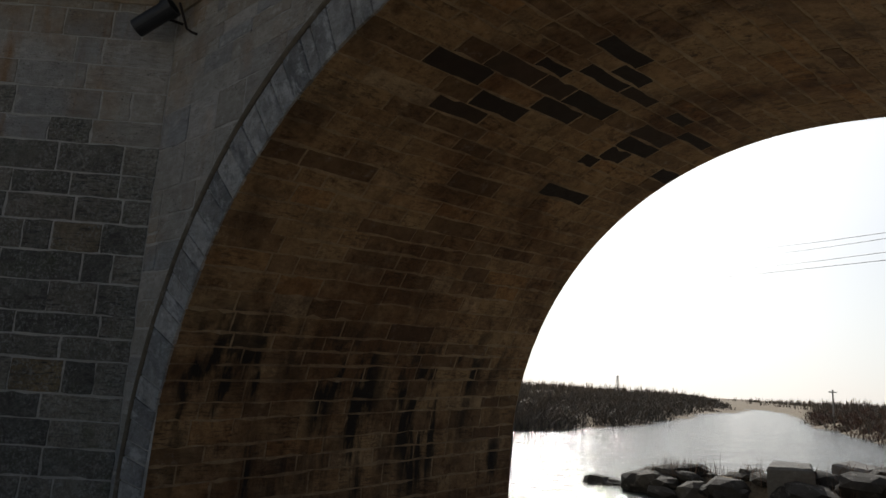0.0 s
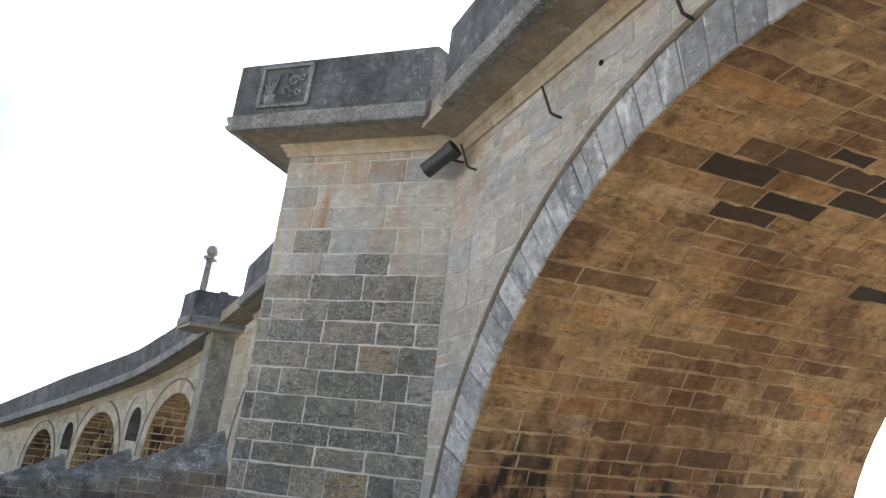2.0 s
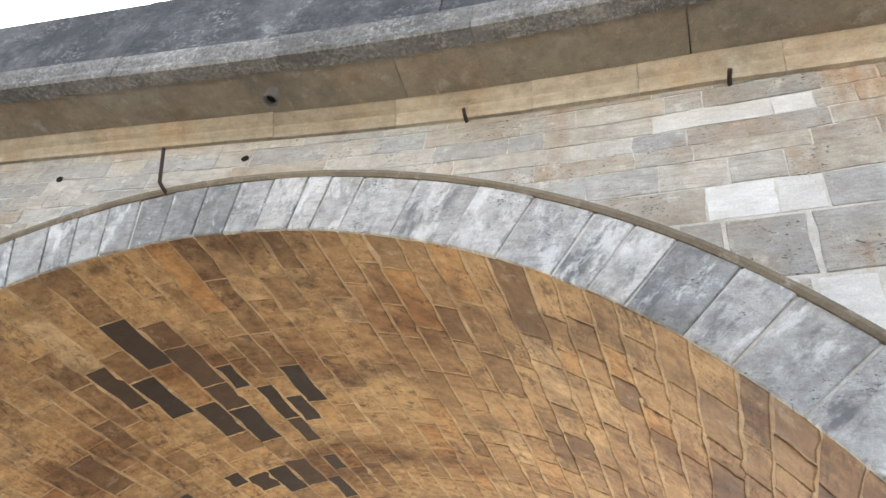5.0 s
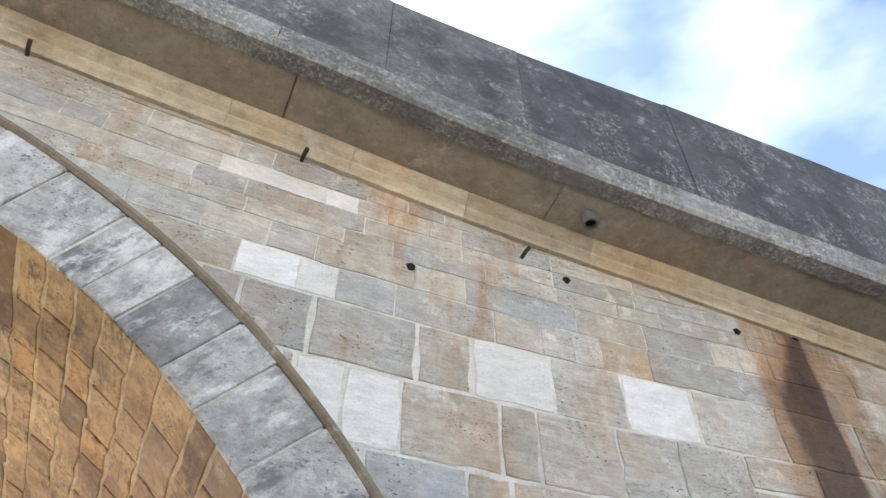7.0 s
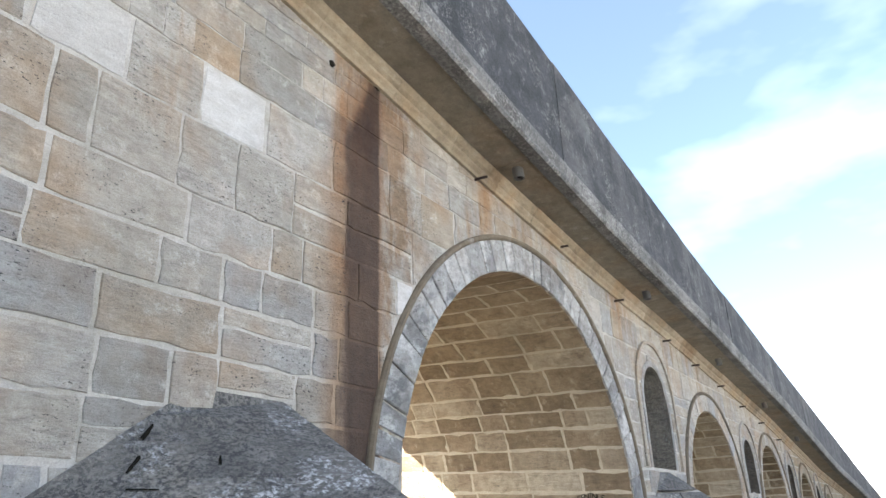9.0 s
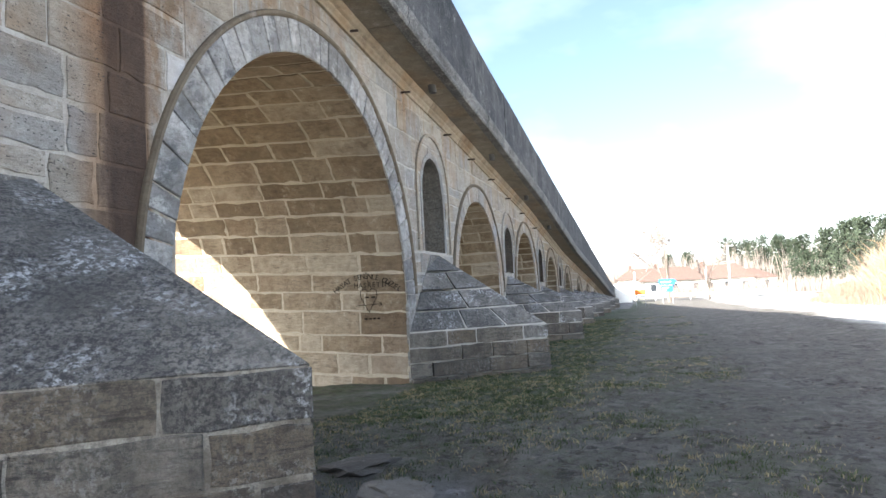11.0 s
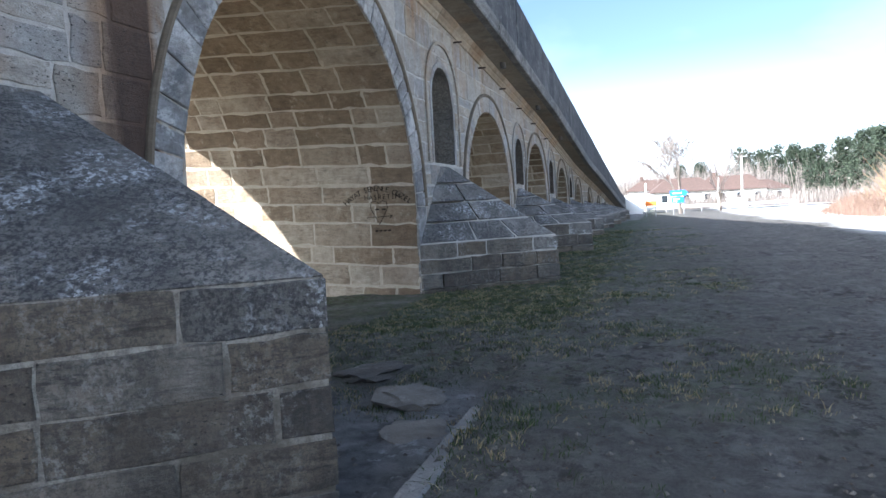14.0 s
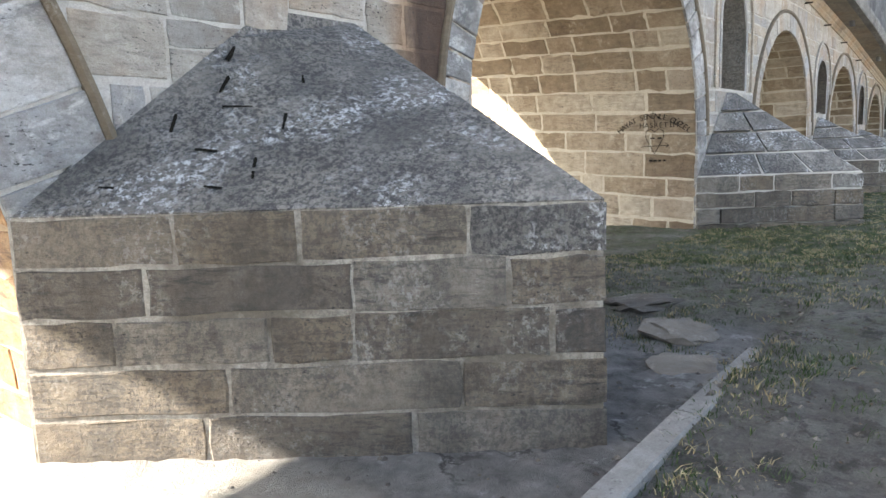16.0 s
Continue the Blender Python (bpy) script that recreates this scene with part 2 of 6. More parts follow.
M_FACE = stone_mat("limestone_face", [(0.0, (0.45, 0.43, 0.395)), (0.14, (0.52, 0.525, 0.53)), (0.28, (0.58, 0.535, 0.465)), (0.42, (0.65, 0.61, 0.545)), (0.56, (0.49, 0.485, 0.475)), (0.68, (0.56, 0.48, 0.375)),
                                      (0.80, (0.66, 0.635, 0.59)), (0.92, (0.53, 0.49, 0.43)), (1.0, (0.70, 0.675, 0.635))], stain=0.22, warm=0.5, pits=1.0, rust=1, layers=0.45, soot=0.15, wear=0.38, smear=0.7, smear_col=(0.71, 0.685, 0.635),
                   dark=(0.22, 0.20, 0.175), bump=0.9)
M_FACE_FAR = stone_mat("limestone_far", [(0.0, (0.40, 0.36, 0.29)), (0.5, (0.52, 0.46, 0.36)), (1.0, (0.58, 0.52, 0.43))], stain=0.35, streak=0.25, warm=0.4, pits=0.2)
M_RING = stone_mat("marble_voussoir", [(0.0, (0.36, 0.36, 0.365)), (0.35, (0.54, 0.535, 0.53)), (0.7, (0.66, 0.65, 0.635)), (1.0, (0.76, 0.75, 0.73))],
                   stain=0.5, pits=0.8, grain=0.5, wear=0.7, smear=0.75, smear_col=(0.76, 0.75, 0.73), bump=1.0, layers=0.3, radial=(-4.57, -0.42), dark=(0.12, 0.115, 0.11))
M_VAULT = stone_mat("ochre_vault_stone", [(0.0, (0.32, 0.20, 0.105)), (0.15, (0.48, 0.31, 0.16)), (0.45, (0.58, 0.385, 0.20)), (0.75, (0.64, 0.445, 0.24)), (0.9, (0.60, 0.345, 0.145)), (1.0, (0.72, 0.55, 0.35))],
                    dark=(0.07, 0.04, 0.024), stain=0.55, stain_lo=0.5, pits=0.9, warm=0.2, seep=1, wear=0.75, layers=0.75, soot=0.95, smear=0.5, smear_col=(0.66, 0.50, 0.31), bump=1.0)
M_VAULT_BROWN = stone_mat("brown_vault_stone", [(0.0, (0.22, 0.13, 0.07)), (0.5, (0.31, 0.195, 0.10)), (1.0, (0.40, 0.26, 0.135))], dark=(0.06, 0.035, 0.018), stain=0.4, pits=0.6, wear=0.6, layers=0.5, soot=0.6)
M_FACE_WHITE = stone_mat("replaced_white_stone", [(0.0, (0.68, 0.655, 0.62)), (1.0, (0.78, 0.76, 0.735))], stain=0.1, pits=0.2, wear=0.12, smear=0.1, grain=0.15)
M_VAULT_BLACK = stone_mat("sooty_vault_stone", [(0.0, (0.032, 0.021, 0.017)), (0.6, (0.055, 0.036, 0.027)), (1.0, (0.11, 0.066, 0.042))], stain=0.3, pits=0.3, wear=0.5, smear=0.12, smear_col=(0.2, 0.13, 0.08))
M_VAULT_B = stone_mat("sandstone_vault", [(0.0, (0.34, 0.255, 0.165)), (0.35, (0.47, 0.37, 0.255)), (0.7, (0.58, 0.48, 0.355)), (1.0, (0.70, 0.61, 0.48))],
                      dark=(0.10, 0.075, 0.05), stain=0.3, pits=0.6, wear=0.55, layers=0.45, soot=0.45, smear=0.4, smear_col=(0.76, 0.68, 0.54), bump=0.9)
M_CUT = stone_mat("cutwater_stone", [(0.0, (0.17, 0.145, 0.12)), (0.3, (0.25, 0.215, 0.175)), (0.6, (0.32, 0.26, 0.19)), (0.85, (0.36, 0.33, 0.285)), (1.0, (0.44, 0.39, 0.32))],
                  dark=(0.05, 0.048, 0.045), stain=0.45, stain_lo=0.49, pits=1.0, lichen=0.35, lichen_lo=0.5, streak=0.4, wear=0.6, mottle=0.5, layers=0.7, smear=0.3, smear_col=(0.44, 0.40, 0.34), bump=1.0)
M_ROOF = stone_mat("lichened_cutwater_top", [(0.0, (0.25, 0.24, 0.225)), (0.5, (0.33, 0.315, 0.295)), (1.0, (0.40, 0.38, 0.345))],
                   dark=(0.07, 0.068, 0.066), stain=0.6, stain_lo=0.47, pits=0.9, lichen=0.9, lichen_col=(0.66, 0.66, 0.66), lichen_lo=0.48, bump=0.8, wear=0.5, mottle=0.85, mottle_scale=26, smear=0.45, smear_col=(0.47, 0.455, 0.43), layers=0.3)
M_PIER = stone_mat("grey_pier_stone", [(0.0, (0.25, 0.243, 0.215)), (0.3, (0.31, 0.30, 0.26)), (0.6, (0.41, 0.385, 0.325)), (0.93, (0.54, 0.50, 0.42)), (1.0, (0.46, 0.34, 0.18))], dark=(0.06, 0.058, 0.052),
                   stain=0.4, stain_lo=0.5, pits=0.6, lichen=0.4, moss=0.5, wear=0.7, mottle=0.45, layers=0.9, soot=0.35, smear=0.5, smear_col=(0.55, 0.52, 0.46), bump=0.9)
M_PARAPET = stone_mat("blackened_parapet", [(0.0, (0.075, 0.078, 0.088)), (0.5, (0.125, 0.128, 0.138)), (1.0, (0.19, 0.19, 0.195))],
                      dark=(0.025, 0.027, 0.03), stain=0.75, stain_lo=0.44, pits=0.4, lichen=0.3, streak=0.45, wear=0.5, lichen_lo=0.5, mottle=0.5, smear=0.65, smear_col=(0.40, 0.40, 0.40), layers=0.3)
M_EDGE = stone_mat("edge_moulding", [(0.0, (0.22, 0.22, 0.22)), (1.0, (0.34, 0.335, 0.33))], stain=0.6, stain_lo=0.46, pits=0.3, streak=0.4, lichen=0.35, mottle=0.5)
M_CORNICE = stone_mat("cornice_stone", [(0.0, (0.42, 0.36, 0.27)), (0.5, (0.52, 0.45, 0.34)), (1.0, (0.60, 0.53, 0.42))], stain=0.4, warm=0.5, pits=0.3)
M_MORTAR = stone_mat("lime_mortar", [(0.0, (0.74, 0.71, 0.66)), (1.0, (0.74, 0.71, 0.66))], dark=(0.40, 0.36, 0.30), stain=0.7, stain_lo=0.47, soot=0.15, pits=0.3, wear=0.25, grain=0.15, rust=1)
M_MORTAR_B = stone_mat("pale_vault_mortar", [(0.0, (0.72, 0.64, 0.50)), (1.0, (0.72, 0.64, 0.50))], stain=0.2, pits=0.3, wear=0.2, grain=0.1)
M_MORTAR_V = stone_mat("vault_mortar", [(0.0, (0.60, 0.45, 0.28)), (1.0, (0.60, 0.45, 0.28))], dark=(0.13, 0.08, 0.045), wear=0.5, grain=0.3, stain=0.75, stain_lo=0.48, pits=0.4, soot=0.5)
M_MORTAR_P = stone_mat("pale_pier_mortar", [(0.0, (0.70, 0.67, 0.61)), (1.0, (0.70, 0.67, 0.61))], stain=0.25, pits=0.3, wear=0.3, grain=0.2)
M_MORTAR_C = stone_mat("cutwater_mortar", [(0.0, (0.60, 0.56, 0.49)), (1.0, (0.60, 0.56, 0.49))], dark=(0.15, 0.125, 0.095), stain=0.9, stain_lo=0.46, pits=0.4, wear=0.4, grain=0.2, mottle=0.4)
M_MOULD = stone_mat("moulding_stone", [(0.0, (0.20, 0.165, 0.12)), (1.0, (0.26, 0.21, 0.15))], stain=0.3, pits=0.2)
M_SOFFIT = stone_mat("stained_concrete", [(0.0, (0.33, 0.29, 0.225)), (1.0, (0.37, 0.325, 0.255))], stain=0.35, warm=0.45, pits=0.25, bump=0.25)


def plain(name, color, rough=0.6, metal=0.0, vary=0.25, scale=12.0):
    m = Mat(name, rough)
    m.b.inputs["Metallic"].default_value = metal
    n = m.noise(scale, 5, 0.65, lo=0.3, hi=0.72)
    m.bump(n, 0.2, 0.006)
    return m.done(m.mix(m.math("MULTIPLY", n, vary), color, tuple(c * 0.45 for c in color)))


M_RUST = plain("rusted_iron", (0.05, 0.035, 0.028), 0.75, 0.4)
M_PIPE = plain("black_pipe", (0.03, 0.03, 0.032), 0.5)
M_DARK = plain("dark_hollow", (0.02, 0.018, 0.015), 0.95)
M_DARK.node_tree.nodes["Principled BSDF"].inputs["Specular IOR Level"].default_value = 0.0
M_PVC = plain("grey_drain_pipe", (0.12, 0.115, 0.11), 0.6)



# ---- the bridge's plan: u runs along the face, d into the bridge, z up ----
W_BRIDGE = 8.1


def heading(u):
    if u >= 4:
        return 0.0
    if u > -5:
        return radians(11.5) * (4 - u) / 9
    if u > -13:
        return radians(11.5)
    return min(radians(34), radians(11.5) + radians(0.85) * (-13 - u))


STEP = 0.05
U0 = -90.0
_n = int(round((180 - U0) / STEP)) + 1
_us = [U0 + i * STEP for i in range(_n)]
_h = np.array([heading(u + STEP / 2) for u in _us])
_x = np.concatenate([[0], np.cumsum(np.cos(_h) * STEP)[:-1]])
_y = np.concatenate([[0], np.cumsum(np.sin(_h) * STEP)[:-1]])
_i = int(round((5.5 - U0) / STEP))
_x, _y = _x - _x[_i] + 5.5, _y - _y[_i] + 4.6


def face(u, z, d=0.0):
    """World place of a point on the bridge: u along, z up, d behind the face (negative: in front of it)."""
    k = (u - U0) / STEP
    i = max(0, min(_n - 2, int(k)))
    f = k - i
    a = heading(u)
    return (_x[i] + (_x[i + 1] - _x[i]) * f - math.sin(a) * d, _y[i] + (_y[i + 1] - _y[i]) * f + math.cos(a) * d, z)


def curve1(points):
    xs, ys = [p[0] for p in points], [p[1] for p in points]
    return lambda u: float(np.interp(u, xs, ys))


soffit_z = curve1([(-80, 1.2), (-55, 1.5), (-44, 3.0), (-36, 4.2), (-26, 6.1), (-18, 7.45), (-12, 7.6), (-5, 7.6), (0, 7.5), (4, 7.1), (8, 6.6), (12, 6.2), (17, 5.85), (28, 4.9), (40, 3.5), (58, 2.1), (75, 0.65), (92, -0.3), (130, -0.6)])
parapet_z = curve1([(-80, 2.4), (-55, 2.8), (-44, 4.5), (-36, 5.5), (-26, 7.5), (-18, 9.0), (-12, 9.2), (-5, 9.3), (0, 9.5), (4, 9.4), (8, 8.95), (12, 8.4), (17, 7.75), (28, 6.65), (39, 5.5), (58, 3.65), (75, 2.0), (92, 0.9), (130, 0.6)])
OVER = 0.95

# arches: centre, spring height, inner and outer radius, base of the jambs
ARCHES = [dict(c=-4.62, z=-0.42, r=6.35, re=7.15, base=-2.4, skew=(0.01, 0.045)), dict(c=9.68, z=1.62, r=3.58, re=4.13, base=-0.7, skew=(0.0, 0.05)),
          dict(c=19.9, z=1.55, r=2.65, re=3.15, base=-0.3), dict(c=27.9, z=1.5, r=2.35, re=2.8, base=-0.2),
          dict(c=-21.6, z=1.2, r=3.9, re=4.6, base=-2.4), dict(c=-32.5, z=1.0, r=2.7, re=3.3, base=-2.0), dict(c=-40.7, z=0.3, r=2.5, re=3.1, base=-2.0),
          dict(c=-48.2, z=-0.5, r=2.2, re=2.7, base=-2.0)]
for k in range(6):
    c = 35.4 + 7.0 * k
    r = max(0.7, min(2.2, (soffit_z(c) - 0.75) * 0.6))
    ARCHES.append(dict(c=c, z=soffit_z(c) - 0.85 - r, r=r, re=r + 0.45, base=-0.2))
# niches over the piers: centre, half width, sill, spring
NICHES = [dict(c=15.4, r=0.80, sill=2.55, z=3.9), dict(c=24.3, r=0.75, sill=2.2, z=3.05), dict(c=31.8, r=0.7, sill=1.9, z=2.7), dict(c=38.9, r=0.6, sill=1.7, z=2.2),
          dict(c=-36.7, r=0.7, sill=1.6, z=2.4), dict(c=-44.5, r=0.7, sill=0.8, z=1.5)]


def opening_top(u, key="re", back=0.0):
    """Lower bound of the masonry at u, over any arch there; back: how far behind the face."""
    top = -3.0
    for a in ARCHES:
        sk = a.get("skew")
        if back and sk:
            a = dict(a, c=a["c"] + sk[0] * back, z=a["z"] + sk[1] * back)
        q = a[key] ** 2 - (u - a["c"]) ** 2
        if q > 0:
            top = max(top, a["z"] + math.sqrt(q))
        if abs(u - a["c"]) < a["r"] and key == "r":
            top = max(top, a["z"])
    return top


class Acc:
    """Collects vertices and faces for one mesh."""

    def __init__(self):
        self.v, self.f = [], []

    def add(self, vs, fs):
        n = len(self.v)
        self.v += [tuple(v) for v in vs]
        self.f += [tuple(i + n for i in f) for f in fs]

    def box(self, a, b):
        (x0, y0, z0), (x1, y1, z1) = a, b
        self.add([(x, y, z) for z in (z0, z1) for y in (y0, y1) for x in (x0, x1)],
                 [(0, 2, 3, 1), (4, 5, 7, 6), (0, 1, 5, 4), (2, 6, 7, 3), (0, 4, 6, 2), (1, 3, 7, 5)])

    def tube(self, pts, radii, n=6, caps=True):
        """A tube round a line of points."""
        vs, fs = [], []
        pts = [Vector(p) for p in pts]
        for i, p in enumerate(pts):
            way = (pts[min(i + 1, len(pts) - 1)] - pts[max(i - 1, 0)]).normalized()
            side = way.cross(Vector((0.31, 0.17, 0.93))).normalized()
            up = side.cross(way)
            r = radii[i] if isinstance(radii, (list, tuple)) else radii
            vs += [p + (side * math.cos(2 * math.pi * k / n) + up * math.sin(2 * math.pi * k / n)) * r for k in range(n)]
        for i in range(len(pts) - 1):
            fs += [(i * n + k, i * n + (k + 1) % n, (i + 1) * n + (k + 1) % n, (i + 1) * n + k) for k in range(n)]
        if caps:
            fs += [tuple(range(n))[::-1], tuple((len(pts) - 1) * n + k for k in range(n))]
        self.add(vs, fs)

    def strip(self, rows, close=False):
        """A skin over rows of points of one length."""
        n = len(rows[0])
        fs = []
        for i in range(len(rows) - 1):
            for k in range(n if close else n - 1):
                j = (k + 1) % n
                fs.append((i * n + k, i * n + j, (i + 1) * n + j, (i + 1) * n + k))
        self.add([p for r in rows for p in r], fs)


def mesh(name, acc, mat, parent=None, label="", smooth=False):
    me = bpy.data.meshes.new(name)
    me.from_pydata(acc.v, [], acc.f)
    for m in mat if isinstance(mat, (list, tuple)) else (mat,):
        me.materials.append(m)
    if smooth:
        me.polygons.foreach_set("use_smooth", [True] * len(me.polygons))
    ob = new(name, me)
    ob.parent = parent
    if label:
        ob["label"] = label
    return ob


def recalc(ob):
    bm = bmesh.new()
    bm.from_mesh(ob.data)
    bmesh.ops.recalc_face_normals(bm, faces=bm.faces)
    bm.to_mesh(ob.data)
    bm.free()
    return ob


rng = random.Random(7)


def slab(acc, poly, place, proud=0.008, depth=0.05, bevel=0.012, tilt=0.004, rag=0.0085):
    """A block with chamfered edges over a flat outline; place(p, q, h) gives the world place at height h over the surface."""
    # broken, uneven edges
    rough = []
    wide = rng.uniform(-0.5, 0.6) * min(bevel, 0.008)
    for k, (x, y) in enumerate(poly):
        x1, y1 = poly[(k + 1) % len(poly)]
        rough.append((x, y))
        l = math.hypot(x1 - x, y1 - y)
        if l > 0.16 and tilt > 0.0015:
            for t in ((0.5,) if l < 0.3 else (0.3, 0.7) if l < 0.6 else (0.22, 0.5, 0.78)):
                t += rng.uniform(-0.12, 0.12)
                w = rng.gauss(0, rag) - rag * 0.3
                rough.append((x + (x1 - x) * t - (y1 - y) / l * w, y + (y1 - y) * t + (x1 - x) / l * w))
    poly = rough
    n = len(poly)
    cx, cy = sum(p[0] for p in poly) / n, sum(p[1] for p in poly) / n
    poly = [(x + (cx - x) * wide * 2, y + (cy - y) * wide * 2) for x, y in poly]
    ins = []
    for x, y in poly:
        l = math.hypot(cx - x, cy - y) or 1
        k = min(1.5 * bevel / l, 0.45)
        ins.append((x + (cx - x) * k, y + (cy - y) * k))
    vs = [place(x, y, proud + rng.uniform(-tilt, tilt)) for x, y in ins]
    vs += [place(x + rng.uniform(-tilt, tilt), y + rng.uniform(-tilt, tilt), proud - bevel) for x, y in poly]
    vs += [place(x, y, -depth) for x, y in poly]
    fs = [tuple(range(n))]
    for r in (0, 1):
        fs += [(r * n + k, (r + 1) * n + k, (r + 1) * n + (k + 1) % n, r * n + (k + 1) % n) for k in range(n)]
    acc.add(vs, fs)


class Pieces:
    """Blocks of one kind on one surface: those nearest to the middle stretch are objects of their own, the rest one mesh."""

    def __init__(self, parent, mat, name="stone", limit=300):
        self.parent, self.mat, self.name, self.limit, self.todo = parent, mat, name, limit, []

    def add(self, key, poly, place, mat=None, **kw):
        self.todo.append((key, poly, place, mat or self.mat, kw))

    def close(self):
        self.todo.sort(key=lambda q: q[0])
        rest = {}
        for i, (key, poly, place, mat, kw) in enumerate(self.todo):
            if i < self.limit:
                a = Acc()
                slab(a, poly, place, **kw)
                mesh(self.name, a, mat, self.parent)
            else:
                slab(rest.setdefault(mat.name, (Acc(), mat))[0], poly, place, **kw)
        for a, mat in rest.values():
            tagged(mesh("stonework", a, mat, self.parent), kind="stuff")


def face_place(u, z, h):
    return face(u, z, -h)


def columns(u0, u1, z0, z1, n):
    """Outlines of what is left of a block between the arches below and the cornice above."""
    us = [u0 + (u1 - u0) * i / n for i in range(n + 1)]
    runs, run = [], []
    for u in us:
        lo, hi = max(z0, opening_top(u)), min(z1, soffit_z(u) - 0.26)
        for c in NICHES:
            if abs(u - c["c"]) < c["r"] + 0.12:
                if (z0 + z1) / 2 < c["sill"]:
                    hi = min(hi, c["sill"])
                else:
                    q = (c["r"] + 0.12) ** 2 - (u - c["c"]) ** 2
                    lo = max(lo, c["z"] + math.sqrt(max(q, 0)))
        if hi - lo > 0.02:
            run.append((u, lo, hi))
        else:
            if len(run) > 1:
                runs.append(run)
            run = []
    if len(run) > 1:
        runs.append(run)
    out = []
    for run in runs:
        low = [(u, a) for u, a, b in run]
        high = [(u, b) for u, a, b in reversed(run)]
        if n == 1 or (max(a for _, a in low) - min(a for _, a in low) < 0.004 and max(b for _, b in high) - min(b for _, b in high) < 0.004):
            low, high = [low[0], low[-1]], [high[0], high[-1]]
        out.append(low + high)
    return out


# ---- core of the bridge: solid walls, vaults and deck ----
def build_core():
    a = Acc()
    du = 0.2
    for side, off in ((0.004, 1), (W_BRIDGE, -1)):
        u = -72.0
        while u < 92:
            v = u + du
            back = 0.0 if off == 1 else W_BRIDGE
            lo0, lo1 = opening_top(u + 1e-4, "r", back), opening_top(v - 1e-4, "r", back)
            hi0, hi1 = soffit_z(u), soffit_z(v)
            lo0, lo1 = min(lo0, hi0), min(lo1, hi1)
            cuts = [(lo0, lo1, hi0, hi1)]
            for c in NICHES:
                if off == 1 and abs((u + v) / 2 - c["c"]) < c["r"]:
                    t0 = c["z"] + math.sqrt(max(c["r"] ** 2 - (u - c["c"]) ** 2, 0))
                    t1 = c["z"] + math.sqrt(max(c["r"] ** 2 - (v - c["c"]) ** 2, 0))
                    cuts = [(lo0, lo1, c["sill"], c["sill"]), (t0, t1, hi0, hi1)]
            for l0, l1, h0, h1 in cuts:
                f = (0, 1, 2, 3) if off == 1 else (3, 2, 1, 0)
                a.add([face(u, l0, side), face(v, l1, side), face(v, h1, side), face(u, h0, side)], [f])
            u = v
    core = mesh("wall_bridge", a, M_MORTAR)
    return tagged(core, "long stone arch bridge wall of weathered pale ashlar", "bridge wall", kind="structure")


wall_bridge = build_core()
for c in NICHES:
    prof = [(c["c"] - c["r"], c["sill"])] + [(c["c"] - c["r"] * math.cos(math.pi * k / 12), c["z"] + c["r"] * math.sin(math.pi * k / 12)) for k in range(13)] + [(c["c"] + c["r"], c["sill"])]
    a = Acc()
    a.strip([[face(u, z, d) for u, z in prof + prof[:1]] for d in (0.004, 2.2)])
    a.add([face(u, z, 2.2) for u, z in prof], [tuple(range(len(prof)))])
    tagged(mesh("niche", a, M_CUT), "dark arched niche window in the bridge pier", "niche", kind="structure")
    # worn jamb stones round the niche
    a = Acc()
    out = [(u + (0.12 if u > c["c"] else -0.12) * (1 if z < c["z"] + 0.01 else abs(u - c["c"]) / c["r"]), z + 0.12 * max(0, z - c["z"]) / c["r"]) for u, z in prof]
    a.strip([[face(u, z, -0.015) for u, z in prof], [face(u, z, -0.015) for u, z in out], [face(u, z, 0.02) for u, z in out]])
    mesh("niche_surround", a, M_FACE, wall_bridge)
    a = Acc()
    ro = c["r"] + 0.42
    rows = [[face(c["c"] + ro - 0.04, c["sill"], -0.01), face(c["c"] + ro - 0.04, c["sill"], -0.05), face(c["c"] + ro + 0.04, c["sill"], -0.05), face(c["c"] + ro + 0.04, c["sill"], -0.01)]]
    for t in (math.pi * k / 16 for k in range(17)):
        rows.append([face(c["c"] + q * math.cos(t), c["z"] + 0.1 + q * math.sin(t), -h) for q, h in ((ro - 0.04, 0.01), (ro - 0.04, 0.05), (ro + 0.04, 0.05), (ro + 0.04, 0.01))])
    rows.append([face(c["c"] - ro + 0.04, c["sill"], -0.01), face(c["c"] - ro + 0.04, c["sill"], -0.05), face(c["c"] - ro - 0.04, c["sill"], -0.05), face(c["c"] - ro - 0.04, c["sill"], -0.01)])
    a.strip(rows)
    mesh("hood_moulding", a, M_FACE, wall_bridge)


def arch_path(arch):
    """The inside line of an arch as a function of its length: up one jamb, over, down the other."""
    j = arch["z"] - arch["base"]
    arc = math.pi * arch["r"]

    def at(s, h=0.0):
        r = arch["r"] - h
        if s < j:
            return arch["c"] - r, arch["base"] + s
        if s > j + arc:
            return arch["c"] + r, arch["z"] - (s - j - arc)
        t = math.pi - (s - j) / arch["r"]
        return arch["c"] + r * math.cos(t), arch["z"] + r * math.sin(t)

    return at, 2 * j + arc, j


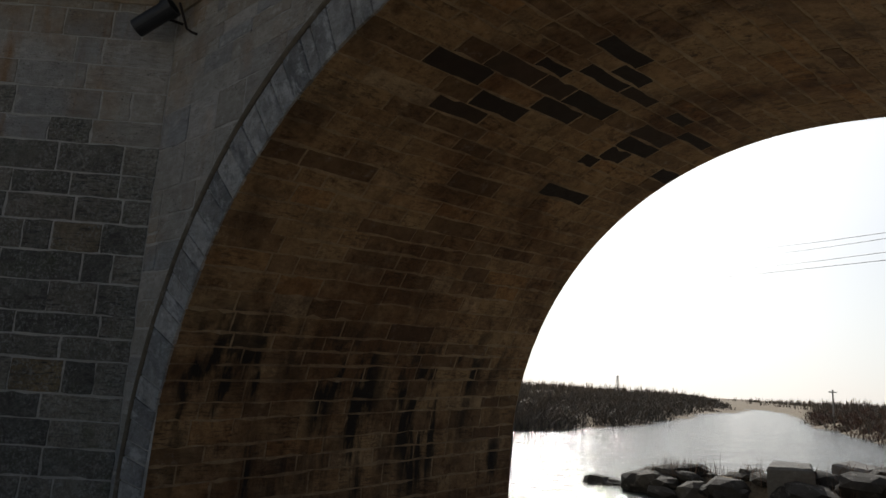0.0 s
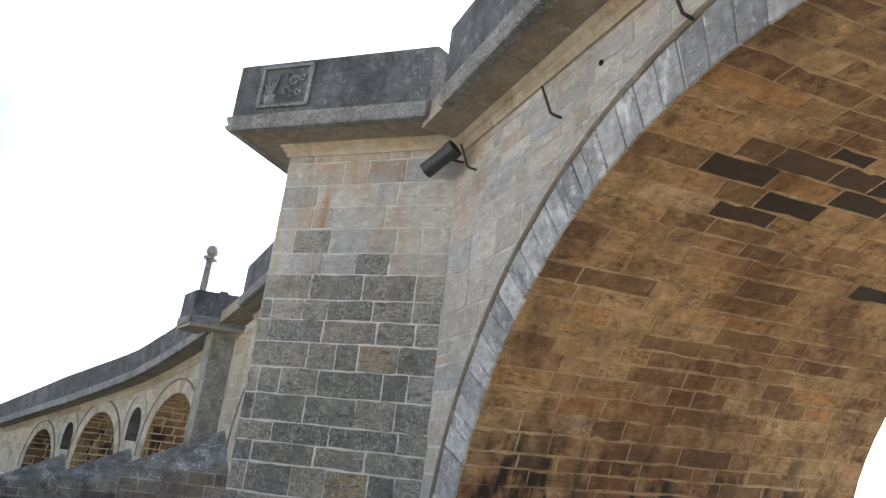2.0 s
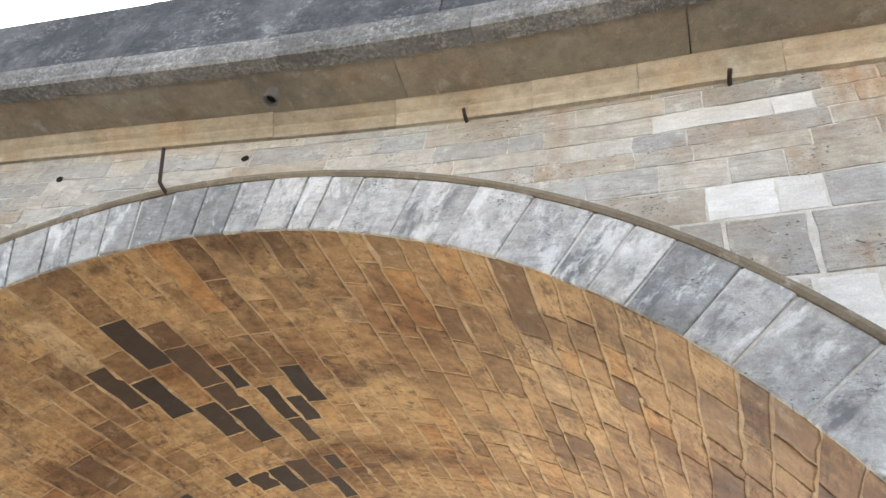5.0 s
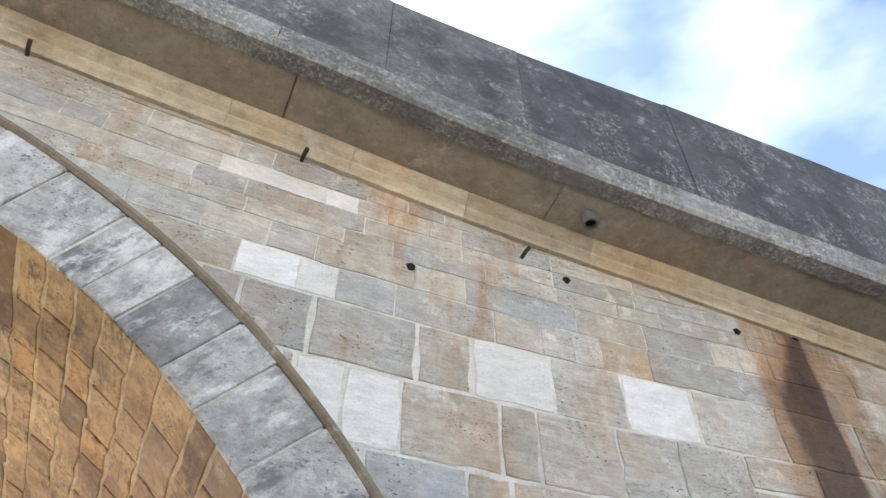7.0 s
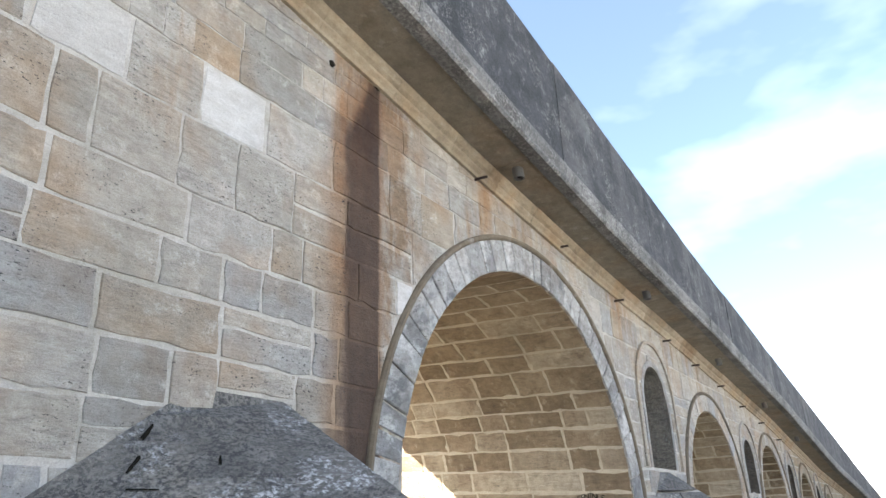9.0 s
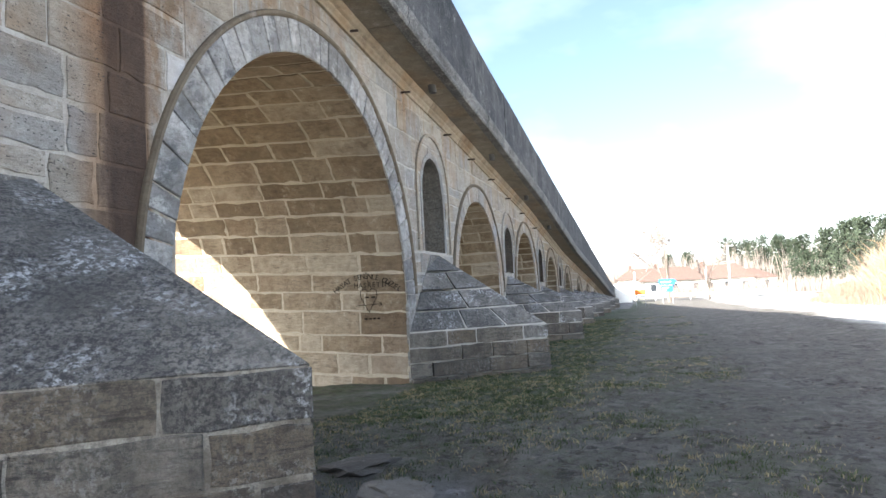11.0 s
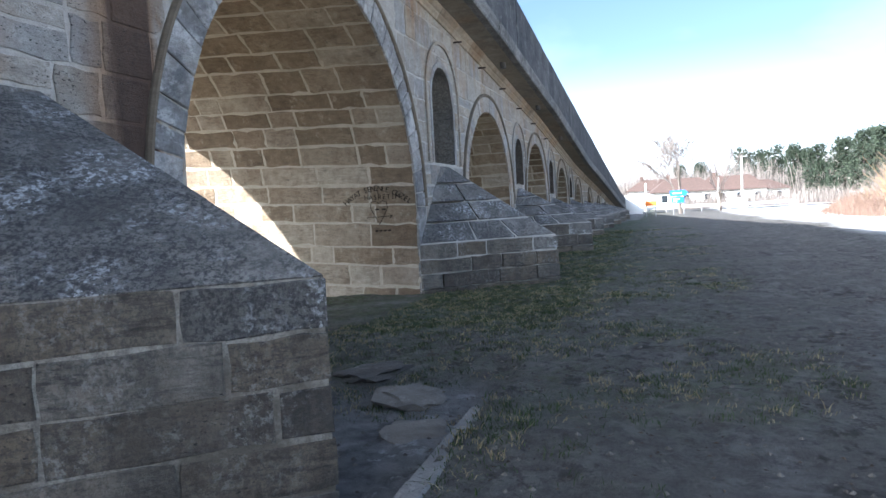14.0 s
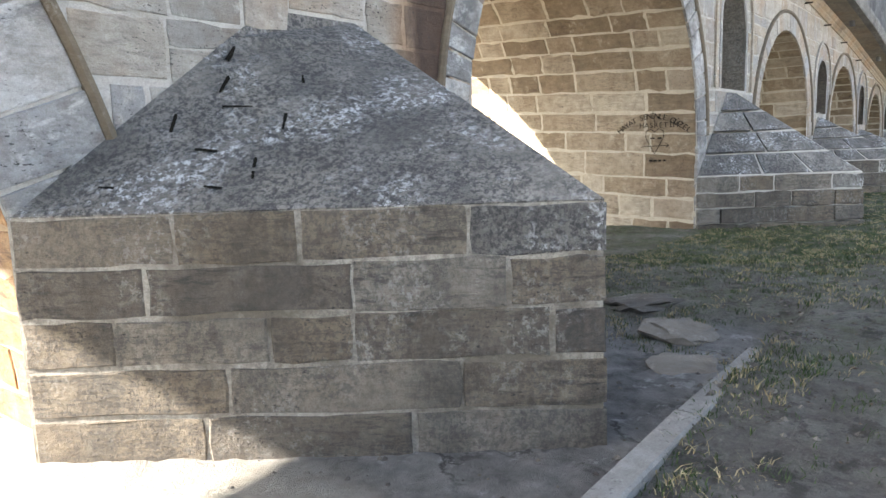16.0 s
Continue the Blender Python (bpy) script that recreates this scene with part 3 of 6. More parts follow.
def build_vault(arch, mat, mortar, course, length, limit, label, black=(), brown=None):
    at, total, j = arch_path(arch)
    sk = arch.get("skew", (0.0, 0.0))

    def vault_place(u, z, d):
        return face(u + sk[0] * d, z + sk[1] * d, d)
    a = Acc()
    ns = int(total / 0.25)
    a.strip([[vault_place(*at(total * k / ns, -0.004), d) for d in (0.0, W_BRIDGE)] for k in range(ns + 1)])
    core = tagged(mesh("vault", a, mortar), label, "arch vault", kind="structure")
    pcs = Pieces(core, mat, limit=limit)

    def place(s, d, h):
        return vault_place(*at(s, h), d)

    s, row = 0.0, 0
    while s < total - 0.05:
        e = min(total, s + course * rng.uniform(0.8, 1.25))
        d = 0.0
        while d < W_BRIDGE - 0.02:
            f = d + length * rng.uniform(0.55, 1.6)
            if W_BRIDGE - f < 0.3:
                f = W_BRIDGE
            mid = ((s + e) / 2, (d + f) / 2)
            m = mat
            if brown and rng.random() < 0.09:
                m = brown
            if any(s <= j + bs < e and d <= bd < f for bs, bd in black):
                m = M_VAULT_BLACK
            g = rng.uniform(0.009, 0.021) if arch is BIG else rng.uniform(0.014, 0.034)
            sm = (s + e) / 2
            proud = rng.uniform(0.002, 0.010) if m is not M_VAULT_BLACK else 0.002
            pcs.add(abs(mid[1] - 2) + abs(mid[0] - total * 0.45) * 0.6, [(s + g, d + g), (sm, d + g), (e - g, d + g), (e - g, f - g), (sm, f - g), (s + g, f - g)][::-1], place, m,
                    proud=proud, depth=0.03, bevel=0.007, rag=0.015)
            d = f
        s, row = e, row + 1
    pcs.close()
    return core


def build_ring(arch, count, limit, mat=M_RING):
    """Voussoirs on the face and the raised moulding round them."""
    at, total, j = arch_path(arch)
    ring = new("arch_ring")
    tagged(ring, "ring of grey-white marble voussoirs with a raised brown moulding", "arch ring", kind="structure")
    pcs = Pieces(ring, mat, "voussoir", limit)
    r0, r1, c, z = arch["r"], arch["re"] - 0.07, arch["c"], arch["z"]

    def place(t, r, h):
        return face(c + r * math.cos(t), z + r * math.sin(t), -h)

    t = 0.0
    widths = [rng.uniform(0.7, 1.3) * (1.6 if arch is BIG and k < count * 0.34 else 1.0) for k in range(count)]
    unit = math.pi / sum(widths)
    for w in widths:
        e = t + w * unit
        g = rng.uniform(0.005, 0.014) / r0
        tm = (t + e) / 2
        pcs.add(t, [(t + g, r0), (tm, r0), (e - g, r0), (e - g, r1), (tm, r1), (t + g, r1)][::-1], place, proud=rng.uniform(0.012, 0.03), depth=0.03, bevel=0.01, tilt=0.0014)
        t = e
    # jamb stones under the springing
    for sx in (-1, 1):
        zz = arch["z"]
        while zz > arch["base"] + 0.1:
            h = rng.uniform(0.34, 0.55)
            lo = max(arch["base"], zz - h)
            x0, x1 = sorted((c + sx * r0, c + sx * r1))
            pcs.add(9, [(x0, lo + 0.006), (x1, lo + 0.006), (x1, zz - 0.006), (x0, zz - 0.006)], face_place, proud=rng.uniform(0.01, 0.025), depth=0.03, bevel=0.01)
            zz = lo
    pcs.close()
    a = Acc()
    prof = [(r1 - 0.012, -0.01), (r1 - 0.012, 0.035), (r1 + 0.015, 0.062), (r1 + 0.05, 0.062), (arch["re"], 0.03), (arch["re"], -0.01)]
    n = max(24, int(count * 2))
    a.strip([[face(c + r * math.cos(math.pi * k / n), z + r * math.sin(math.pi * k / n), -h) for r, h in prof] for k in range(n + 1)])
    mesh("moulding", a, M_MOULD, ring, "thin raised brown moulding", smooth=False)
    return ring


BIG = ARCHES[0]
_big_at, BIG_LEN, BIG_J = arch_path(BIG)
for i, arch in enumerate(ARCHES):
    if i == 0:
        build_vault(arch, M_VAULT, M_MORTAR_V, 0.31, 0.84, 300, "tall barrel vault of ochre stone blocks, some sooty black",
                    black=((7.86, 2.52), (8.22, 2.82), (7.2, 2.28), (6.96, 2.64), (7.56, 3.54), (7.98, 4.68), (7.98, 6.0), (7.68, 6.48), (7.02, 5.34), (8.52, 3.54), (7.38, 5.7),
                           (8.88, 4.26), (9.18, 3.72), (8.58, 6.12), (8.34, 6.66), (7.44, 7.8), (6.0, 5.4), (7.8, 1.32), (7.92, 3.54), (8.58, 4.68)), brown=M_VAULT_BROWN)
        build_ring(arch, 54, 70)
    elif i == 1:
        build_vault(arch, M_VAULT_B, M_MORTAR_B, 0.44, 0.85, 300, "barrel vault of brown sandstone blocks with pale joints")
        build_ring(arch, 36, 60)
    else:
        near = i in (2, 3)
        build_vault(arch, M_VAULT_B if i < 4 or i > 7 else M_VAULT, M_MORTAR_B, 0.36, 0.8, 60 if near else 0, "small barrel vault of brown sandstone")
        build_ring(arch, 26 if near else 18, 30 if near else 0, M_FACE if near else M_FACE_FAR)


# ---- ashlar of the face ----
WHITE_BLOCKS = ((1.80, 2.58, 4.93, 5.55), (3.30, 4.06, 4.93, 5.55), (0.30, 1.18, 4.25, 4.93), (-0.33, 0.53, 5.55, 5.93), (-0.70, 0.63, 6.68, 6.92), (6.1, 6.75, 3.8, 4.25))
# bed joints of the lower courses
BEDS = [-1.0, -0.55, -0.1, 0.35, 0.8, 1.22, 1.64, 2.06, 2.5, 2.93, 3.38, 3.8, 4.25, 4.93, 5.55, 5.93, 6.25, 6.46, 6.68, 6.92]


def build_face():
    pcs = Pieces(wall_bridge, M_FACE, limit=300)
    far = Pieces(wall_bridge, M_FACE_FAR, limit=0)
    z = BEDS[0]
    row = 0
    while z < 8.2:
        h = BEDS[row + 1] - z if row + 1 < len(BEDS) else rng.uniform(0.22, 0.34)
        ends = sorted({e for w in WHITE_BLOCKS if abs(w[2] - z) < 0.02 for e in w[:2]})
        low = z < 5.5
        u = -12.0
        while u < 64:
            w = rng.choice((0.4, 0.55, 0.7, 0.85, 1.05) if low else (0.35, 0.5, 0.7, 0.9, 1.1)) * rng.uniform(0.85, 1.15)
            v = u + w
            for e in ends:
                if u + 0.01 < e < v + 0.28:
                    v = e
                    break
            g = rng.uniform(0.009, 0.029) if low else rng.uniform(0.003, 0.010)
            # now and then a course splits in two thin ones
            parts = [(z, z + h)]
            inwhite = any(w0 - 0.01 < (u + v) / 2 < w1 + 0.01 and abs(zz - z) < 0.02 for w0, w1, zz, _ in WHITE_BLOCKS)
            if low and not inwhite and rng.random() < 0.16:
                c = z + h * rng.uniform(0.4, 0.62)
                parts = [(z, c), (c, z + h)]
            if soffit_z(u) > z and u < 60:
                near = any(abs((u + v) / 2 - a["c"]) < a["re"] + w for a in ARCHES) or any(abs((u + v) / 2 - c["c"]) < 1.8 for c in NICHES)
                for lo, hi in parts:
                    for poly in columns(u + g, v - g, lo + g, hi - g, 8 if near else 2):
                        if u < 32:
                            pcs.add(abs(u - 4.5), poly, face_place, M_FACE_WHITE if inwhite else None, proud=rng.uniform(0.0, 0.012 if low else 0.006), depth=0.02, bevel=0.006 if low else 0.003, rag=0.011 if low else 0.006)
                        else:
                            far.add(0, poly, face_place, proud=rng.uniform(0.0, 0.01), depth=0.02, bevel=0.006)
            u = v
        u = -17.5
        while u > -62:
            w = rng.uniform(0.5, 1.1)
            v = u - w
            if soffit_z(u) > z:
                for poly in columns(v + 0.007, u - 0.007, z + 0.007, z + h - 0.007, 8):
                    far.add(0, poly, face_place, proud=rng.uniform(0.0, 0.01), depth=0.02, bevel=0.006)
            u = v
        z += h
        row += 1
    pcs.close()
    far.close()


build_face()


# ---- deck: cornice, soffit, edge moulding, parapet ----
def sweep(a, u0, u1, prof, step=0.5, close=True):
    """Runs an outline of (d, z over the soffit) along the bridge."""
    n = max(1, int(round((u1 - u0) / step)))
    rows = []
    for k in range(n + 1):
        u = u0 + (u1 - u0) * k / n
        rows.append([face(u, soffit_z(u) + z if kind == 0 else parapet_z(u) + z, d) for d, z, kind in prof])
    a.strip(rows, close=close)
    m = len(prof)
    base = len(a.v) - (n + 1) * m
    a.f.append(tuple(base + k for k in range(m))[::-1])
    a.f.append(tuple(base + n * m + k for k in range(m)))


U_BAL = -12.0
UBO = -10.95


def build_deck():
    deck = new("deck")
    tagged(deck, "bridge deck with overhanging concrete walkway soffit and cornice", "bridge deck", kind="structure")
    # cornice in lengths
    for lo, hi, l in ((-11.95, 30, 1.3), (30, 80, 5.0), (-62, -26.9, 5.0), (-25.6, -17.4, 2.0)):
        u = lo
        while u < hi - 0.1:
            v = min(hi, u + l * rng.uniform(0.8, 1.2))
            if hi - v < 0.4:
                v = hi
            a = Acc()
            w = rng.uniform(-0.006, 0.006)
            sweep(a, u + 0.003, v - 0.003, [(0.02, -0.27, 0), (-0.05 + w, -0.27, 0), (-0.06 + w, -0.22, 0), (-0.10 + w, -0.17, 0), (-0.10 + w, -0.13, 0), (-0.15 + w, -0.10, 0), (-0.19 + w, -0.04, 0), (-0.19 + w, 0.0, 0), (0.02, 0.0, 0)], 0.65)
            mesh("cornice", a, M_CORNICE, deck)
            u = v
    # soffit slabs in bays
    for lo, hi, l in ((-11.9, 36, 2.9), (36, 92, 9.0), (-72, -17.4, 9.0)):
        u = lo
        while u < hi - 0.1:
            v = min(hi, u + l)
            a = Acc()
            w = rng.uniform(-0.006, 0.006)
            sweep(a, u + 0.006, v - 0.006, [(0.3, 0.002 + w, 0), (-OVER + 0.1, 0.002 + w, 0), (-OVER + 0.1, 0.14, 0), (0.3, 0.14, 0)], 0.5)
            mesh("soffit_slab", a, M_SOFFIT, deck)
            u = v
    a = Acc()
    sweep(a, -72, 92, [(-OVER + 0.12, 0.12, 0), (W_BRIDGE + OVER, 0.12, 0), (W_BRIDGE + OVER, 0.45, 0), (-OVER + 0.12, 0.45, 0)], 1.0)
    mesh("roadway", a, M_SOFFIT, deck)
    # edge moulding and parapet in blocks, and the plain parapet on the far side
    for lo, hi, l in ((UBO, 34, 2.1), (34, 92, 6.0), (-72, -27.6, 6.0), (-25.0, -16.5, 2.1)):
        u = lo
        while u < hi - 0.1:
            v = min(hi, u + l * rng.uniform(0.75, 1.25))
            if hi - v < 0.8:
                v = hi
            a = Acc()
            o, g = -OVER, 0.004
            w = rng.uniform(-0.008, 0.008)
            sweep(a, u + g, v - g, [(o + 0.22, -0.02, 0), (o + 0.03 + w, -0.02, 0), (o + w, 0.02, 0), (o + w, 0.07, 0), (o + 0.035 + w, 0.10, 0), (o + 0.02 + w, 0.15, 0), (o + w, 0.22, 0), (o + w, 0.32, 0), (o + 0.04 + w, 0.35, 0), (o + 0.22, 0.35, 0)])
            mesh("edge_stone", a, M_EDGE, deck)
            u = v
        u = lo
        while u < hi - 0.1:
            v = min(hi, u + l * rng.uniform(0.6, 1.3))
            if hi - v < 0.8:
                v = hi
            a = Acc()
            w, t = rng.uniform(-0.01, 0.01), rng.uniform(-0.012, 0.012)
            o = -OVER + 0.06 + w
            sweep(a, u + 0.004, v - 0.004, [(o, 0.34, 0), (o, -0.07 + t, 1), (o + 0.02, -0.02 + t, 1), (o + 0.07, t, 1), (o + 0.28, t, 1), (o + 0.33, -0.04 + t, 1), (o + 0.33, 0.34, 0)])
            mesh("parapet_stone", a, M_PARAPET, deck)
            u = v
    a = Acc()
    sweep(a, -72, 92, [(W_BRIDGE + OVER - 0.34, 0.4, 0), (W_BRIDGE + OVER - 0.34, 0, 1), (W_BRIDGE + OVER - 0.06, 0, 1), (W_BRIDGE + OVER - 0.06, 0.4, 0)], 1.0)
    mesh("far_parapet", a, M_PARAPET, deck)
    return deck


deck = build_deck()


# ---- piers with pointed cutwaters ----
def lerp(a, b, t):
    return tuple(x + (y - x) * t for x, y in zip(a, b))


def cutwater(u0, u1, nose_u, nose_d, base, eave, top, ridge, mat, roof, course, limit, label, plinth=0.0, bold=False):
    """A pointed cutwater: two walls that meet at the nose, and two stone slopes up to the pier."""
    thing = new("cutwater")
    tagged(thing, label, "cutwater", "cutwaters of the piers")
    thing.location = face(nose_u, base, nose_d * 0.4)
    inv = Matrix.Translation(-thing.location)
    L, N, R = (u0, 0.0), (nose_u, -nose_d), (u1, 0.0)
    core = Acc()
    e = 0.0015
    P = lambda q, z: inv @ Vector(face(q[0], z, q[1]))
    def shrink(q):
        return (nose_u + (q[0] - nose_u) * (1 - e), q[1] * (1 - e) + 0.0)
    l, n, r = shrink(L), (nose_u, -nose_d + 0.006), shrink(R)
    core.add([P(l, base), P(n, base), P(r, base), P(l, eave), P(n, eave), P(r, eave), P((ridge[0], 0), top - 0.004), P((ridge[1], 0), top - 0.004)],
             [(0, 1, 4, 3), (1, 2, 5, 4), (3, 4, 7, 6), (4, 5, 7), (0, 3, 6, 7, 5, 2)])
    mesh("core", core, M_MORTAR_P if bold else M_MORTAR_C, thing)
    pcs = Pieces(thing, mat, limit=limit)
    tops = Pieces(thing, roof, "coping_stone", limit=limit)
    for side, (A, B) in enumerate(((L, N), (N, R))):
        a3, b3 = Vector(face(A[0], 0, A[1])), Vector(face(B[0], 0, B[1]))
        run = (b3 - a3).length
        out = (b3 - a3).normalized().cross(Vector((0, 0, 1)))

        def place(p, q, h, a3=a3, b3=b3, run=run, out=out):
            v = a3 + (b3 - a3) * (p / run) + out * h
            return inv @ Vector((v.x, v.y, q))
        z = base
        k = 0
        nrow = max(2, int(round((eave - base) / course)))
        while k < nrow:
            h = (eave - base) / nrow
            p = -rng.uniform(0, 0.4)
            while p < run - 0.02:
                q = p + rng.choice((0.45, 0.7, 0.9, 1.1, 1.3)) * rng.uniform(0.9, 1.1)
                if run - q < 0.25:
                    q = run
                x0, x1 = max(p, 0) + 0.015, q - (0.015 if q < run else -0.01)
                pl = plinth * (nrow - 1 - k)
                if x1 - x0 > 0.03:
                    g = rng.uniform(0.008, 0.022)
                    lichened = k == nrow - 1 and (x0 > run * 0.55 if side == 0 else rng.random() < 0.6)
                    pcs.add(side, [(x0, z + g), (x1, z + g), (x1, z + h - g), (x0, z + h - g)], place, roof if lichened else mat, proud=rng.uniform(0.003, 0.012) + pl, depth=0.03, bevel=0.008)
                p = q
            z += h
            k += 1
        # slope: rows between the eave and the ridge
        e0, e1 = Vector((*a3.xy, eave)), Vector((*b3.xy, eave))
        t0, t1 = Vector(face(ridge[0], top, 0)), Vector(face(ridge[1], top, 0))
        if side == 0:
            c00, c10, c01, c11 = e0, e1, t0, t1
        else:
            c00, c10, c01, c11 = e0, e1, t1, t1 + Vector((0.01, 0, 0))
        nor = (c10 - c00).cross(c01 - c00).normalized()
        if nor.z < 0:
            nor = -nor

        def slope(p, q, h, c00=c00, c10=c10, c01=c01, c11=c11, nor=nor):
            return inv @ (c00.lerp(c10, p).lerp(c01.lerp(c11, p), q) + nor * h)
        rows = 4 if bold else 6
        for k in range(rows):
            p = 0.0
            width = run * (1 - k / rows * 0.85)
            m = max(1, int(width / (0.85 if bold else 0.62)))
            cuts = sorted([0, 1] + [min(0.95, max(0.05, (i + rng.uniform(-0.25, 0.25)) / m)) for i in range(1, m)])
            for i in range(len(cuts) - 1):
                g = 0.03 / width if bold else 0.0
                e = 0.016 if bold else 0.0
                tops.add(side, [(cuts[i] + g, k / rows + e), (cuts[i + 1] - g, k / rows + e), (cuts[i + 1] - g, (k + 1) / rows - e), (cuts[i] + g, (k + 1) / rows - e)], slope,
                         proud=rng.uniform(0.004, 0.012) if bold else rng.uniform(0.004, 0.009), depth=0.03, bevel=0.0015, tilt=0.0)
    pcs.close()
    tops.close()
    return thing


CUT_A = cutwater(1.50, 6.05, 3.6, 2.77, -0.29, 1.24, 2.66, (3.5, 4.45), M_CUT, M_ROOF, 0.31, 300, "pointed stone cutwater with dark lichened sloping top and iron cramp slots")
cutwater(13.25, 17.2, 15.25, 2.45, -0.35, 0.85, 2.5, (15.0, 15.5), M_CUT, M_ROOF, 0.32, 120, "dark pointed cutwater with white-jointed sloping top", 0.035, True)
cutwater(22.6, 25.5, 24.0, 2.4, -0.3, 0.8, 2.1, (23.8, 24.2), M_CUT, M_ROOF, 0.34, 60, "dark pointed cutwater beside a grassy bank", 0.035, True)
for c in (31.7, 38.9, 45.9, 52.9, 59.9):
    cutwater(c - 1.4, c + 1.4, c, 2.2, -0.3, 0.7 - (c - 31) * 0.008, 1.75 - (c - 31) * 0.02, (c - 0.2, c + 0.2), M_CUT, M_ROOF, 0.4, 0, "dark pointed cutwater far along the bridge", 0.03, True)
for c, t in ((-27.0, 2.3), (-36.7, 1.3), (-44.5, 0.6)):
    cutwater(c - 1.6, c + 1.6, c, 2.9, -2.2, t - 1.4, t, (c - 0.3, c + 0.3), M_CUT, M_ROOF, 0.4, 0, "dark wet cutwater standing in the river")


# ---- the tall pier with the balcony ----
def build_balcony():
    c0 = Vector(face(-12.0, 0, 0)).to_2d()
    b = radians(58 + 180)
    way = Vector((math.cos(b), math.sin(b)))
    out = Vector((math.cos(b + math.pi / 2), math.sin(b + math.pi / 2)))
    c1 = c0 + way * 3.72
    along = Vector((math.cos(radians(145)), math.sin(radians(145))))
    c2 = c1 + Vector((math.cos(radians(145)), math.sin(radians(145)))) * 1.4
    c3 = c2 + Vector((math.cos(radians(145)), math.sin(radians(145)))) * 2.2
    base, top = -2.4, 7.5
    pier = new("balcony_pier")
    tagged(pier, "tall grey lichened stone pier under a corner balcony", "pier")
    pier.location = (c1.x, c1.y, base)
    inv = Matrix.Translation(-pier.location)
    a = Acc()
    ring = [c0, c1, c2, c3]
    cen = (c0 + c1 + c2 + c3) / 4
    sh = [p + (cen - p).normalized() * 0.005 for p in ring]
    a.add([inv @ Vector((*p, z)) for z in (base, top) for p in sh], [(0, 1, 5, 4), (1, 2, 6, 5), (2, 3, 7, 6), (4, 5, 6, 7), (3, 0, 4, 7)])
    recalc(mesh("core", a, M_MORTAR_P, pier))
    pcs = Pieces(pier, M_PIER, limit=300)
    for k, (p0, p1) in enumerate(((c0, c1), (c1, c2))):
        run = (p1 - p0).length
        o = Vector(((p1 - p0).normalized().y * -1, (p1 - p0).normalized().x))
        if o.dot(p0 - cen) < 0:
            o = -o

        def place(p, q, h, p0=p0, p1=p1, run=run, o=o):
            v = p0 + (p1 - p0) * (p / run) + o * h
            return inv @ Vector((v.x, v.y, q))
        z = base
        while z < top - 0.05:
            h = min(rng.uniform(0.34, 0.52), top - z)
            if top - z - h < 0.12:
                h = top - z
            p = 0.0
            while p < run - 0.02:
                q = p + rng.choice((0.5, 0.75, 1.0, 1.25)) * rng.uniform(0.85, 1.15)
                if run - q < 0.22:
                    q = run
                g = rng.uniform(0.010, 0.022)
                poly = [(p + g, z + g), (q - g, z + g), (q - g, z + h - g), (p + g, z + h - g)]
                mat = M_PIER
                if rng.random() < (z - 4.4) / 1.6:
                    mat = M_FACE
                pcs.add(k * 9 - z, poly if k == 0 else poly, place, mat, proud=rng.uniform(0.003, 0.014), depth=0.03, bevel=0.007)
                p = q
            z += h
    pcs.close()

    # balcony: cornice, soffit, edge moulding, parapet with a carved panel
    bal = new("balcony")
    tagged(bal, "blackened stone corner balcony with a carved relief panel", "balcony")
    bal.location = (c1.x, c1.y, top)
    binv = Matrix.Translation(-bal.location)

    def offset(d):
        """The balcony's outline, d metres out from the pier."""
        def cross(p, u, q, v):
            t = ((q - p).x * v.y - (q - p).y * v.x) / (u.x * v.y - u.y * v.x)
            return p + u * t
        o1, f = out, Vector((-math.sin(radians(35)), -math.cos(radians(35))))
        wallp, wallw = Vector(face(-12.0, 0, -d)).to_2d(), Vector((math.cos(radians(11.5)), math.sin(radians(11.5))))
        a0 = cross(wallp, wallw, c0 + o1 * d, way)
        a1 = cross(c0 + o1 * d, way, c1 + f * d, along)
        a2 = c2 + f * d + along * d
        a3 = a2 + along * 2.0
        return [a0, a1, a2, a3]

    def run(name, prof, mat, label="", lo=0, hi=4):
        a = Acc()
        rows = []
        lines = [(offset(d), z) for d, z in prof]
        for k in range(lo, hi):
            rows.append([binv @ Vector((*pts[k], z)) for pts, z in lines])
        a.strip(rows, close=True)
        m, n = len(prof), hi - lo
        a.f += [tuple(range(m)), tuple((n - 1) * m + k for k in range(m))]
        return recalc(mesh(name, a, mat, bal, label))

    run("cornice", [(-0.05, top - 0.02), (0.05, top - 0.02), (0.06, top + 0.05), (0.11, top + 0.10), (0.11, top + 0.14), (0.17, top + 0.18), (0.17, top + 0.24), (-0.05, top + 0.24)], M_CORNICE)
    s = top + 0.22
    run("soffit_slab", [(-0.3, s), (OVER - 0.1, s), (OVER - 0.1, s + 0.12), (-0.3, s + 0.12)], M_SOFFIT)
    o = OVER
    run("edge_stone", [(o - 0.22, s - 0.02), (o - 0.03, s - 0.02), (o, s + 0.02), (o, s + 0.07), (o - 0.035, s + 0.10), (o - 0.02, s + 0.15), (o, s + 0.2), (o, s + 0.27), (o - 0.04, s + 0.30), (o - 0.22, s + 0.30)], M_EDGE)
    o = OVER - 0.06
    pt = 9.22
    run("parapet", [(o, s + 0.29), (o, pt - 0.06), (o - 0.06, pt), (o - 0.28, pt), (o - 0.33, pt - 0.04), (o - 0.33, s + 0.29)], M_PARAPET)
    a = Acc()
